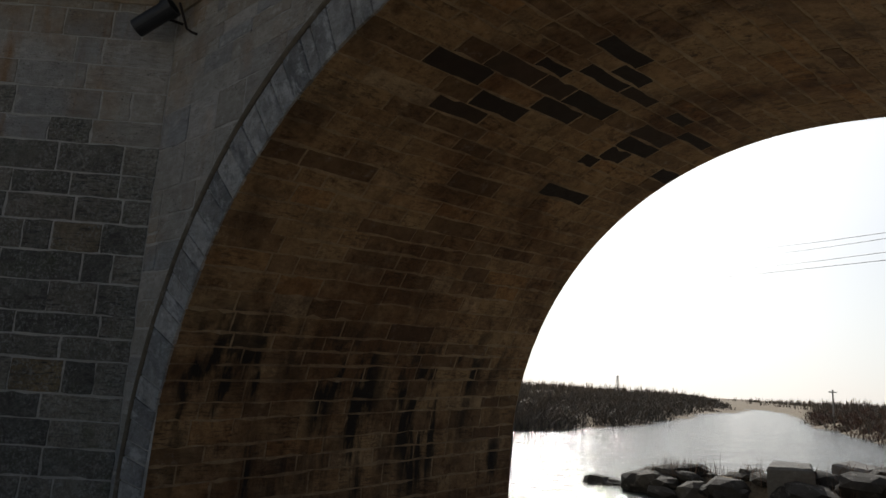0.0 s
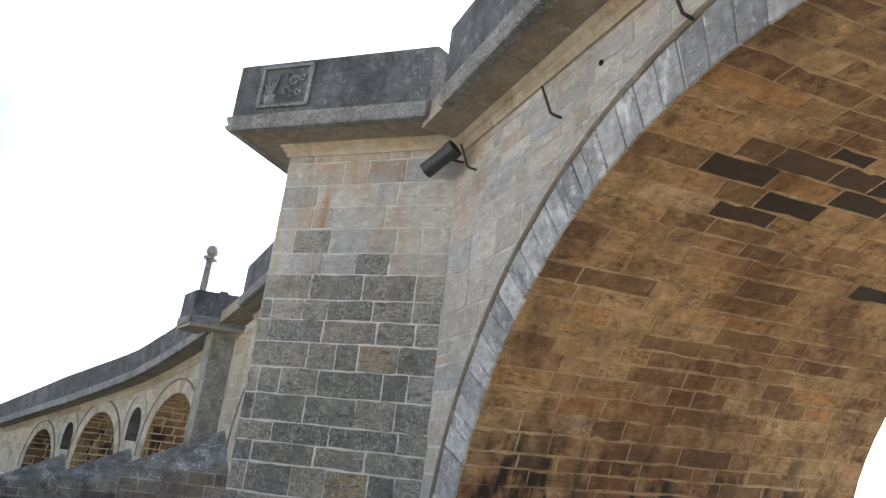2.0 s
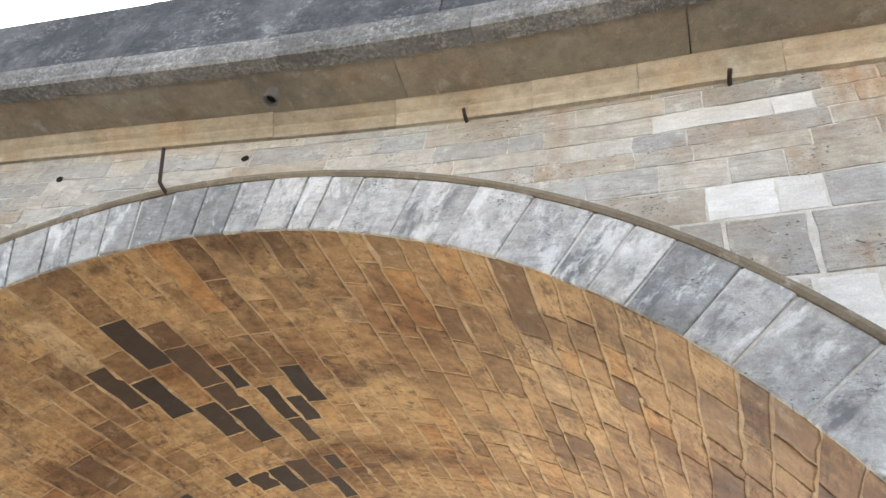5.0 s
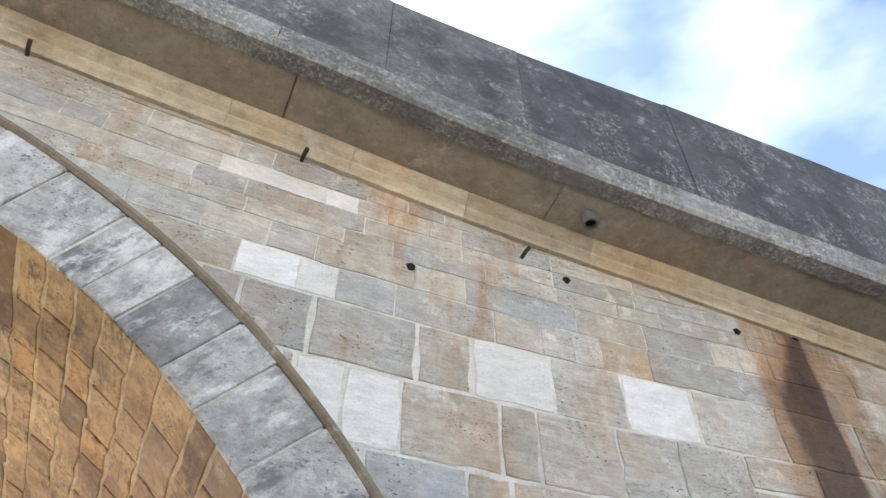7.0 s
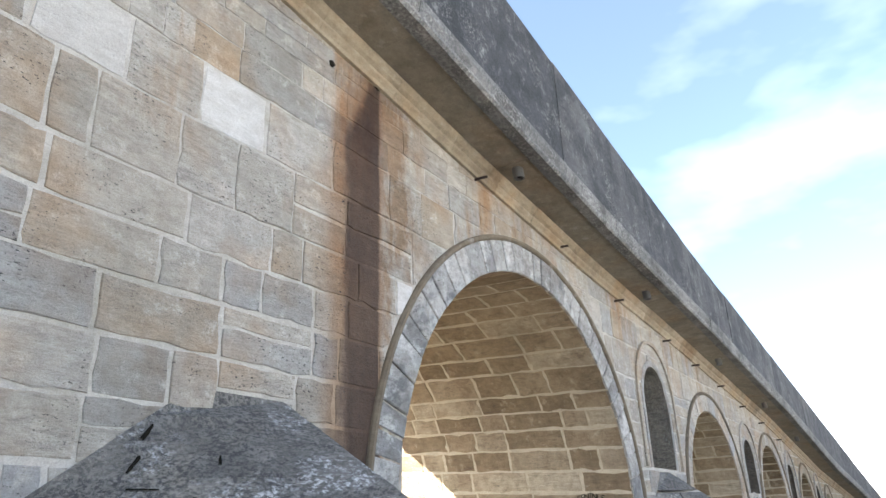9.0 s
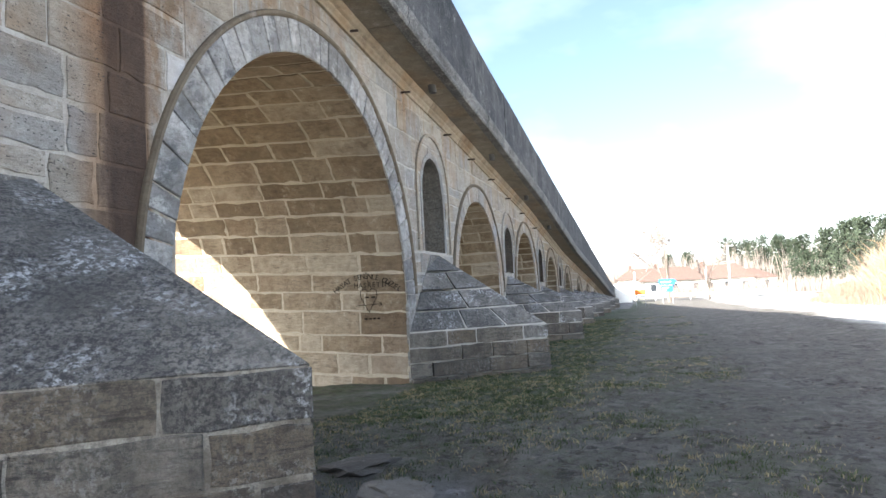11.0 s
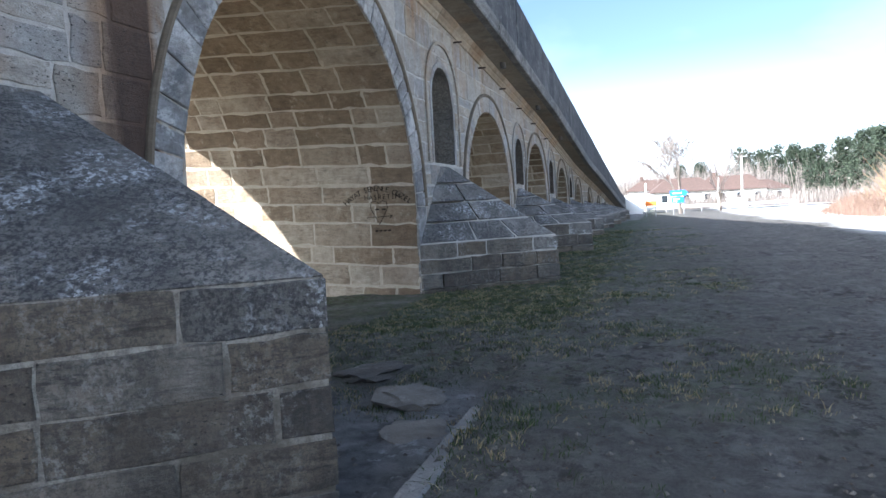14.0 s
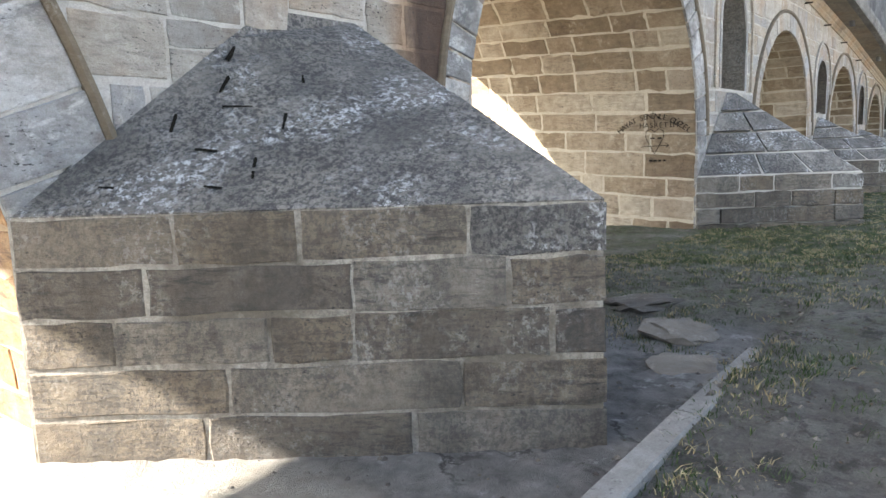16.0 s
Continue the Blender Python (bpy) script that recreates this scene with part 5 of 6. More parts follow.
def build_water():
    xs = np.linspace(-320, 6, 60)
    ys = np.linspace(-90, 420, 80)
    gx, gy = np.meshgrid(xs, ys)
    i = np.arange(60 * 80).reshape(80, 60)
    quads = np.stack([i[:-1, :-1].ravel(), i[:-1, 1:].ravel(), i[1:, 1:].ravel(), i[1:, :-1].ravel()], 1)
    me = bpy.data.meshes.new("water")
    me.from_pydata(np.stack([gx.ravel(), gy.ravel(), np.full(gx.size, WATER_Z)], 1).tolist(), [], quads.tolist())
    m = Mat("river_water", 0.12)
    m.b.inputs["IOR"].default_value = 1.33
    h = m.math("ADD", m.noise(1.5, 5, 0.65, (1.0, 0.5, 1)), m.math("MULTIPLY", m.noise(0.35, 3, 0.5, (1, 0.6, 1), offset=4), 1.5))
    m.bump(h, 0.9, 0.25)
    foam = m.noise(0.8, 7, 0.75, (1, 0.4, 1), 0.6, 0.68, 5)
    me.materials.append(m.done(m.mix(m.math("MULTIPLY", foam, 0.5), (0.05, 0.06, 0.055), (0.6, 0.62, 0.62))))
    tagged(new("water", me), "wide rippling river glittering in the low sun", "river", kind="structure")


build_water()

M_KERB = stone_mat("kerb_concrete", [(0.0, (0.26, 0.255, 0.245)), (1.0, (0.32, 0.31, 0.30))], stain=0.3, pits=0.5)


def build_kerb():
    x = -2.0
    while x < 5.3:
        l = min(1.9, 5.3 - x)
        a = Acc()
        w = rng.uniform(-0.012, 0.012)
        prof = [(1.40 + w, -0.55), (1.40 + w, 0.015), (1.415 + w, 0.03), (1.545 + w, 0.03), (1.56 + w, 0.015), (1.56 + w, -0.55)]
        a.strip([[(xx, y - 0.15 + 0.03 * (xx - 3.0), z + 0.02 - 0.03 * max(0, xx - 4)) for y, z in prof] for xx in (x + 0.005, x + l - 0.005)], close=True)
        a.f += [(0, 1, 2, 3, 4, 5), (6, 7, 8, 9, 10, 11)]
        recalc(tagged(mesh("kerb_stone", a, M_KERB), "long worn grey concrete kerb along the sunk apron", "kerb", "kerb stones along the apron"))
        x += l


build_kerb()


# flat slabs and rubble on the apron
def lump(name, c, size, mat, seed, flat=0.5, parent=None, sub=2):
    bm = bmesh.new()
    bmesh.ops.create_icosphere(bm, subdivisions=sub, radius=1)
    rr = random.Random(seed)
    off = Vector((rr.uniform(0, 50), rr.uniform(0, 50), rr.uniform(0, 50)))
    for v in bm.verts:
        k = 1 + 0.45 * noise.noise(v.co * 1.3 + off) + 0.15 * noise.noise(v.co * 4 + off)
        q = v.co * k
        for ax in range(3):
            q[ax] = max(-0.95, min(0.95, q[ax]))
        v.co = Vector((q.x * size, q.y * size * rr.uniform(0.98, 1.02), q.z * size * flat))
    rot = Matrix.Rotation(rr.uniform(0, 6.28), 4, "Z") @ Matrix.Rotation(rr.uniform(-0.2, 0.2), 4, "X")
    bmesh.ops.transform(bm, matrix=rot, verts=bm.verts)
    me = bpy.data.meshes.new(name)
    bm.to_mesh(me)
    bm.free()
    me.materials.append(mat)
    ob = new(name, me)
    ob.location = c
    return ob


M_ROCK = stone_mat("river_rock", [(0.0, (0.11, 0.10, 0.09)), (0.5, (0.19, 0.17, 0.145)), (1.0, (0.30, 0.27, 0.23))], stain=0.4, pits=0.3)


def gz1(x, y):
    return float(land(np.array([x]), np.array([y]))[0])


for k, (x, y, s) in enumerate(((6.3, 2.3, 0.42), (5.4, 2.0, 0.3), (6.9, 3.0, 0.4))):
    tagged(lump("flat_rock", (x, y, gz1(x, y) - 0.01), s, M_ROCK, k + 4, 0.2, sub=3), "flat grey slab of rock lying on the apron", "rock", "flat rocks beside the cutwater")


M_BOULDER = stone_mat("wet_river_boulder", [(0.0, (0.045, 0.042, 0.038)), (0.6, (0.085, 0.078, 0.068)), (1.0, (0.15, 0.135, 0.115))], stain=0.4, pits=0.3)


def rubble():
    """Boulders of the spit behind the bridge."""
    rr = random.Random(5)
    for k in range(80):
        t = rr.random()
        x = -18.0 + 10.5 * t + rr.uniform(-0.8, 0.8)
        y = 19.0 + 0.6 * t + abs(rr.gauss(0, 1.6))
        s = rr.uniform(0.2, 0.62) * (1.3 if rr.random() < 0.15 else 1.0)
        z = max(gz1(x, y), WATER_Z - 0.1) + s * 0.12
        tagged(lump("boulder", (x, y, z), s, M_BOULDER, 100 + k, rr.uniform(0.35, 0.6)), "dark wet boulder on the river spit", "boulder", "boulders on the river spit")
    for k, (x, y, s) in enumerate(((-11.6, 20.4, 0.62), (-10.6, 22.2, 0.55))):
        a = Acc()
        h = s * 1.1
        pr = [(-s, -s), (s, -s * 0.9), (s * 0.95, s), (-s * 0.9, s)]
        slab(a, pr, lambda p, q, hh: (p * (1 - 0.06 * hh), q, hh), h, 0.8, 0.06, 0.02)
        ob = tagged(mesh("concrete_block", a, M_KERB), "square pale concrete block among the boulders", "concrete block", "blocks on the spit")
        ob.location, ob.rotation_euler = (x, y, max(gz1(x, y), -1.5)), (0.08, -0.06, 0.5 + k)


rubble()


# ---- plants ----
def leafy(name, base_col, tip_col, rough=0.9):
    m = Mat(name, rough)
    return m.done(m.ramp(m.rnd(), [(0.0, base_col), (1.0, tip_col)]))


M_GRASS = leafy("grass_blades", (0.022, 0.038, 0.01), (0.075, 0.105, 0.035))
M_STRAW = leafy("straw", (0.24, 0.18, 0.09), (0.42, 0.35, 0.20))
M_LITTER = leafy("dead_leaves", (0.025, 0.02, 0.014), (0.13, 0.09, 0.055))
M_TWIG_RED = leafy("rust_twigs", (0.12, 0.075, 0.055), (0.27, 0.175, 0.125))
M_TWIG_ORANGE = leafy("willow_twigs", (0.21, 0.135, 0.075), (0.38, 0.25, 0.13))
M_TWIG_GREY = leafy("grey_twigs", (0.12, 0.10, 0.085), (0.26, 0.22, 0.19))
M_TWIG_DARK = leafy("dark_scrub", (0.12, 0.10, 0.08), (0.30, 0.25, 0.19))
M_NEEDLE = leafy("pine_needles", (0.014, 0.023, 0.013), (0.045, 0.06, 0.032))
M_BARK = plain("bark", (0.16, 0.13, 0.105), 0.9)


def stems(acc, x, y, z, n, h, spread, wid, lean=0.35):
    """A tuft of thin tapering blades."""
    for _ in range(n):
        a, r = rng.uniform(0, 6.283), spread * math.sqrt(rng.random())
        bx, by = x + r * math.cos(a), y + r * math.sin(a)
        hh = h * rng.uniform(0.45, 1.1)
        lx, ly = rng.gauss(0, lean) * hh, rng.gauss(0, lean) * hh
        b = rng.uniform(0, 6.283)
        wx, wy = wid * math.cos(b), wid * math.sin(b)
        mx, my = bx + lx * 0.4, by + ly * 0.4
        acc.add([(bx - wx, by - wy, z - 0.03), (bx + wx, by + wy, z - 0.03), (mx + wx * 0.8, my + wy * 0.8, z + hh * 0.6), (mx - wx * 0.8, my - wy * 0.8, z + hh * 0.6), (bx + lx, by + ly, z + hh)],
                [(0, 1, 2, 3), (3, 2, 4)])


def heights(pts):
    a = np.array(pts)
    return land(a[:, 0], a[:, 1])


def grass():
    green, straw = Acc(), Acc()
    rr = random.Random(11)
    pts = []
    while len(pts) < 10500:
        x, y = rr.uniform(2.4, 34), rr.uniform(-4.5, 4.4)
        v = wob(np.array(x), np.array(y), 0.9, 5.0) + wob(np.array(x), np.array(y), 2.6, 1.0) * 0.6
        want = 0.16 + 0.35 * v + 0.14 * (y - 0.5) - (0.6 if y < -1.5 else 0)
        if x < 5.6 and y > 1.35:
            continue
        if x < 6 and y > 0.9:
            want += 0.3
        if x > 9 and y > 1.2:
            want += 0.5
        if rr.random() < want * (0.5 if x > 16 else 1):
            pts.append((x, y))
    for (x, y), z in zip(pts, heights(pts)):
        if 13 < x < 17.5 and y > 2.3 + abs(x - 15.25) * 1.1:
            continue
        k = rr.random()
        stems(green if k < 0.72 else straw, x, y, z, rr.randint(6, 14), rr.uniform(0.02, 0.055), rr.uniform(0.04, 0.12), 0.004, 1.3)
    tagged(mesh("grass", green, M_GRASS), "short green grass tufts on trodden soil", "grass", kind="stuff")
    tagged(mesh("dry_grass", straw, M_STRAW), "dry straw grass on trodden soil", "grass", kind="stuff")
    peb = Acc()
    pts = [(rr.uniform(2, 22), rr.uniform(-5, 4)) for _ in range(4200)]
    for (x, y), z in zip(pts, heights(pts)):
        s = rr.uniform(0.006, 0.028)
        peb.add([(x - s, y, z), (x, y - s, z), (x + s, y, z), (x, y + s, z), (x, y, z + s * 0.8)], [(0, 1, 4), (1, 2, 4), (2, 3, 4), (3, 0, 4)])
    leaf = Acc()
    pts = [(rr.uniform(2, 15), rr.uniform(-5, 3.2)) for _ in range(7000)]
    pts = [p for p in pts if wob(np.array(p[0]), np.array(p[1]), 1.3, 4.0) > rr.uniform(-1.2, 1.0) and not (p[0] < 5.8 and p[1] > 1.0)]
    for (x, y), z in zip(pts, heights(pts)):
        s, t = rr.uniform(0.008, 0.024), rr.uniform(0, 6.283)
        ca, sa = math.cos(t) * s, math.sin(t) * s
        h = z + 0.014
        leaf.add([(x - ca, y - sa, h), (x + sa * 0.5, y - ca * 0.5, h + rr.uniform(0, 0.014)), (x + ca, y + sa, h + 0.004), (x - sa * 0.5, y + ca * 0.5, h + rr.uniform(0, 0.014))], [(0, 1, 2, 3)])
    tagged(mesh("leaf_litter", leaf, M_LITTER), "dark dead leaves and clods scattered on the soil", "leaf litter", kind="stuff")
    tagged(mesh("pebbles", peb, M_ROCK), "small scattered pebbles and clods on the soil", "pebbles", kind="stuff")


grass()


def bush(acc, rr, x, y, z, h, r):
    """Bare stems from one foot, bent outward, with side twigs."""
    for _ in range(rr.randint(9, 14)):
        a = rr.uniform(0, 6.283)
        out = Vector((math.cos(a), math.sin(a), 0)) * rr.uniform(0.1, 0.6)
        p = Vector((x + rr.gauss(0, 0.25), y + rr.gauss(0, 0.25), z - 0.05))
        l = h * rr.uniform(0.55, 1.1)
        q = p + (out * 0.5 + Vector((rr.gauss(0, 0.1), rr.gauss(0, 0.1), 1))) * l * 0.5
        e = q + (out * 1.3 + Vector((rr.gauss(0, 0.2), rr.gauss(0, 0.2), 0.8))) * l * 0.5
        acc.tube([p, q, e], [r * 1.7, r * 1.2, r * 0.5], 3, False)
        for _ in range(5):
            t = rr.uniform(0.25, 0.95)
            b = p.lerp(q, t * 2) if t < 0.5 else q.lerp(e, t * 2 - 1)
            w = (out + Vector((rr.gauss(0, 0.6), rr.gauss(0, 0.6), rr.uniform(0.3, 1.0)))).normalized()
            c = b + w * l * rr.uniform(0.18, 0.38)
            s = w.cross(Vector((rr.gauss(0, 1), rr.gauss(0, 1), rr.gauss(0, 1)))).normalized() * r * 0.7
            acc.add([b - s, b + s, c], [(0, 1, 2)])
            d = b.lerp(c, 0.5)
            f = d + (w + Vector((rr.gauss(0, 0.6), rr.gauss(0, 0.6), rr.gauss(0.2, 0.5)))).normalized() * l * 0.16
            acc.add([d - s * 0.8, d + s * 0.8, f], [(0, 1, 2)])


def scrub():
    """Winter scrub on the bank beyond the gravel, and along the river."""
    rr = random.Random(21)
    sets = {"red": (Acc(), M_TWIG_RED, "rust-red winter scrub on the bank"), "orange": (Acc(), M_TWIG_ORANGE, "orange willow scrub on the bank"),
            "straw": (Acc(), M_STRAW, "pale dry reeds on the bank"), "grey": (Acc(), M_TWIG_GREY, "bare grey brushwood")}
    pts = []
    for _ in range(2600):
        x = rr.uniform(12, 80)
        y = float(bank_line(x)) - abs(rr.gauss(0, 6)) + 0.3
        pts.append((x, y))
    for (x, y), z in zip(pts, heights(pts)):
        back = float(bank_line(x)) - y
        az = math.degrees(math.atan2(y, x))
        k = rr.random()
        if az > -15.5 and back < 7:
            kind = "red" if back < 2.2 else ("straw" if k < 0.7 else "grey")
        elif az > -20:
            kind = "red" if k < 0.55 else ("straw" if k < 0.75 else "grey")
        else:
            kind = "orange" if k < 0.3 else ("red" if k < 0.62 else ("straw" if k < 0.72 else "grey"))
        if (x - 22.5) ** 2 / 20 + (y + 15.2) ** 2 / 4 < 1:
            if k > 0.12:
                continue
        h = {"red": 1.9, "orange": 3.3, "straw": 1.5, "grey": 2.8}[kind] * rr.uniform(0.5, 1.1) * min(1.0, 0.35 + back / 6)
        stems(sets[kind][0], x, y, z, 16, h * rr.uniform(0.7, 1.35), 0.9, 0.005 + 0.007 * (x > 40), 0.55)
    # branching bushes among the tufts
    pts = []
    for _ in range(560):
        x = rr.uniform(13, 74)
        pts.append((x, float(bank_line(x)) - abs(rr.gauss(0, 4.5)) - 0.2))
    for (x, y), z in zip(pts, heights(pts)):
        if (x - 22.5) ** 2 / 20 + (y + 15.2) ** 2 / 4 < 1.3:
            continue
        back = float(bank_line(x)) - y
        az = math.degrees(math.atan2(y, x))
        if az > -15.5 and back < 6:
            kind, h = ("red", 1.3) if back < 2.6 else ("grey", 2.0)
        else:
            kind, h = rr.choice((("red", 1.9), ("orange", 3.4), ("red", 2.4), ("grey", 3.0)))
        h *= rr.uniform(0.7, 1.2) * min(1.0, 0.4 + back / 6)
        bush(sets[kind][0], rr, x, y, z, h, 0.006 + 0.00022 * x)
    for acc, mat, label in sets.values():
        tagged(mesh("scrub", acc, mat), label, "scrub", kind="stuff")
    dark, brown = Acc(), Acc()
    pts = []
    edge = [(-37.8, 31), (-40.3, 39.5), (-48, 56), (-61, 78), (-80, 108), (-122, 183), (-175, 240)]
    edge2 = [(-107, 198), (-62, 114), (-42, 86), (-27, 64), (-18, 51), (-13, 40)]
    for line, sx, n in ((edge, -1, 2600), (edge2, 1, 1600)):
        for _ in range(n):
            k = rr.randrange(len(line) - 1)
            t = rr.random()
            a, b = line[k], line[k + 1]
            off = abs(rr.gauss(0, 9)) + 0.4
            dx, dy = b[0] - a[0], b[1] - a[1]
            l = math.hypot(dx, dy)
            nx, ny = -dy / l, dx / l
            if (nx > 0) != (sx > 0):
                nx, ny = -nx, -ny
            pts.append((a[0] + dx * t + nx * off, a[1] + dy * t + ny * off, sx))
    zz = land(np.array([p[0] for p in pts]), np.array([p[1] for p in pts]))
    for (x, y, sx), z in zip(pts, zz):
        z = max(z, WATER_Z)
        d = math.hypot(x, y)
        if rr.random() < 0.22:
            bush(dark if sx < 0 or rr.random() < 0.4 else brown, rr, x, y, z, rr.uniform(0.8, 1.9), 0.012 + d * 0.00035)
            continue
        stems(dark if sx < 0 or rr.random() < 0.4 else brown, x, y, z, 12, rr.uniform(0.4, 1.0), 1.0 + d * 0.008, 0.014 + d * 0.0005, 0.9)
    pts = [(-18 + 10 * rr.random(), 20 + 4.5 * rr.random()) for _ in range(260)]
    for (x, y), z in zip(pts, heights(pts)):
        stems(brown, x, y, max(z, WATER_Z), 7, rr.uniform(0.3, 0.9), 0.35, 0.008, 0.3)
    tagged(mesh("river_scrub", dark, M_TWIG_DARK), "dark scrub along the far river bank", "scrub", kind="stuff")
    tagged(mesh("river_scrub", brown, M_TWIG_RED), "brown scrub along the near river bank", "scrub", kind="stuff")


scrub()


def bare_tree(x, y, h, seed, label, lean=0.0, levels=5, spread=0.55, thick=0.02, slim=0.012):
    rr = random.Random(seed)
    trunk, crown = Acc(), Acc()

    def grow(p, way, length, r, level):
        q = p + way * length * 0.55 + Vector((rr.gauss(0, 0.04), rr.gauss(0, 0.04), 0)) * length
        e = q + (way + Vector((rr.gauss(0, 0.12), rr.gauss(0, 0.12), 0.05))).normalized() * length * 0.5
        (trunk if level < 2 else crown).tube([p, q, e], [max(r, slim), max(r * 0.8, slim), max(r * 0.62, slim)], 6 if level < 2 else 3, False)
        if level >= levels:
            return
        for _ in range(rr.choice((2, 3, 3)) if level else 4):
            w = (way + Vector((rr.gauss(0, spread), rr.gauss(0, spread), rr.gauss(0.12, 0.2)))).normalized()
            grow(e if rr.random() < 0.7 else q, w, length * rr.uniform(0.6, 0.85), r * 0.58, level + 1)
    thing = new("bare_tree")
    thing.location = (x, y, gz1(x, y))
    grow(Vector((0, 0, -0.1)), Vector((lean, 0, 1)).normalized(), h * 0.26, h * thick, 0)
    mesh("trunk", trunk, M_BARK, thing)
    tagged(mesh("crown", crown, M_TWIG_GREY, thing), kind="stuff")
    tagged(thing, label, "tree")


bare_tree(74, -2.0, 10.5, 1, "large bare grey tree beside the road sign", levels=6, spread=0.45, slim=0.028)
bare_tree(78, -6.0, 9.0, 2, "slim leaning bare tree beside the road", 0.1, 4, 0.25, 0.014, 0.028)
for k, (x, y, h) in enumerate(((40, -21, 6.5), (36, -19.5, 6), (46, -20, 6.5), (32, -19.8, 6.8), (27.5, -17.2, 6.0), (52, -18, 6))):
    bare_tree(x, y, h, 30 + k, "bare thorny tree on the scrub bank", levels=5, spread=0.6, slim=0.014)


def conifer(x, y, h, seed):
    rr = random.Random(seed)
    thing = new("pine_tree")
    z = gz1(x, y)
    thing.location = (x, y, z)
    t = Acc()
    t.tube([(0, 0, -0.2), (0.1, 0, h * 0.5), (0, 0.1, h * 0.95)], [h * 0.025, h * 0.018, h * 0.004], 7)
    mesh("trunk", t, M_BARK, thing)
    c = Acc()
    clumps = []
    for _ in range(46):
        k = rr.uniform(0.22, 1.0)
        rad = h * 0.32 * (1.05 - k) ** 0.6 * rr.uniform(0.4, 1.1)
        a = rr.uniform(0, 6.283)
        clumps.append((rad * math.cos(a), rad * math.sin(a), h * k, h * rr.uniform(0.06, 0.12)))
    for cx, cy, cz, r in clumps:
        for _ in range(70):
            v = Vector((rr.gauss(0, 1), rr.gauss(0, 1), rr.gauss(0, 0.6)))
            v = v.normalized() * r * rr.uniform(0.5, 1.1)
            p = Vector((cx, cy, cz)) + v
            d = (v.normalized() + Vector((rr.gauss(0, 0.5), rr.gauss(0, 0.5), rr.gauss(0.2, 0.5)))).normalized() * h * 0.045
            s = d.cross(Vector((rr.gauss(0, 1), rr.gauss(0, 1), rr.gauss(0, 1)))).normalized() * h * 0.012
            c.add([p - s, p + s, p + d], [(0, 1, 2)])
    mesh("crown", c, M_NEEDLE, thing)
    tagged(thing, "dark green pine on the hill behind the scrub", "pine tree", "pines on the hill")


for k, (az, dist, h) in enumerate(((-11.0, 118, 8), (-12.6, 112, 8.5), (-13.8, 105, 8.5), (-15, 98, 8), (-16.2, 92, 7), (-17.5, 88, 6), (-19.2, 84, 6), (-20.6, 82, 5.5), (-22.5, 78, 5), (-24, 80, 5), (-9.4, 135, 9), (-8.2, 140, 9.5),
                                   (-7.2, 150, 9), (-6.1, 152, 10), (-3.0, 160, 8), (-1.6, 165, 8), (-14.4, 112, 9), (-18.4, 100, 7.5), (-10.3, 150, 9), (-26, 76, 5))):
    conifer(dist * math.cos(radians(az)), dist * math.sin(radians(az)), h, 60 + k)


def hedge():
    rr = random.Random(77)
    acc = Acc()
    for _ in range(260):
        az, dist = radians(rr.uniform(-13, -1.8)), rr.uniform(98, 112)
        x, y = dist * math.cos(az), dist * math.sin(az)
        stems(acc, x, y, gz1(x, y), 14, rr.uniform(0.7, 2.8), 1.3, 0.03, 0.3)
    tagged(mesh("hedge", acc, M_TWIG_GREY), "bare brown shrubs before the houses", "shrubs", kind="stuff")


hedge()


def woods():
    """Bare brown woods behind the houses."""
    rr = random.Random(41)
    acc = Acc()
    for _ in range(900):
        az, dist = radians(rr.uniform(-15, 3.0)), rr.uniform(128, 190)
        x, y = dist * math.cos(az), dist * math.sin(az)
        stems(acc, x, y, gz1(x, y), 14, rr.uniform(4, 8.5), 2.2, 0.05, 0.16)
    tagged(mesh("far_woods", acc, M_TWIG_GREY), "bare brown woods behind the houses", "woods", kind="stuff")
    hill = Acc()
    for _ in range(2600):
        az, dist = radians(rr.uniform(88, 146)), rr.uniform(150, 420)
        x, y = dist * math.cos(az), dist * math.sin(az)
        if float(river_in(np.array([x]), np.array([y]))[0]) > -3:
            continue
        stems(hill, x, y, gz1(x, y), 7, rr.uniform(1.0, 3.2), 3.0, 0.14, 0.2)
    tagged(mesh("far_scrub", hill, M_TWIG_DARK), "low dark scrub beyond the river", "scrub", kind="stuff")


woods()

# ---- the far road: houses, signs, poles, rail ----
M_WALL = plain("whitewash", (0.62, 0.60, 0.55), 0.9, 0, 0.2, 2)
M_TILE = plain("red_roof_tiles", (0.11, 0.07, 0.055), 0.9, 0, 0.6, 3)
M_GLASS = plain("dark_glass", (0.03, 0.035, 0.04), 0.15)
M_BLUE = plain("sign_blue", (0.02, 0.16, 0.55), 0.5)
M_WHITE = plain("white_paint", (0.75, 0.75, 0.73), 0.6, 0, 0.15)
M_ORANGE = plain("orange_paint", (0.75, 0.20, 0.03), 0.6)
M_STEEL = plain("galvanised_steel", (0.42, 0.42, 0.42), 0.45, 0.6)
M_POLE = plain("concrete_pole", (0.48, 0.45, 0.40), 0.9)
M_ASPH = plain("asphalt", (0.06, 0.06, 0.062), 0.9, 0, 0.3, 30)


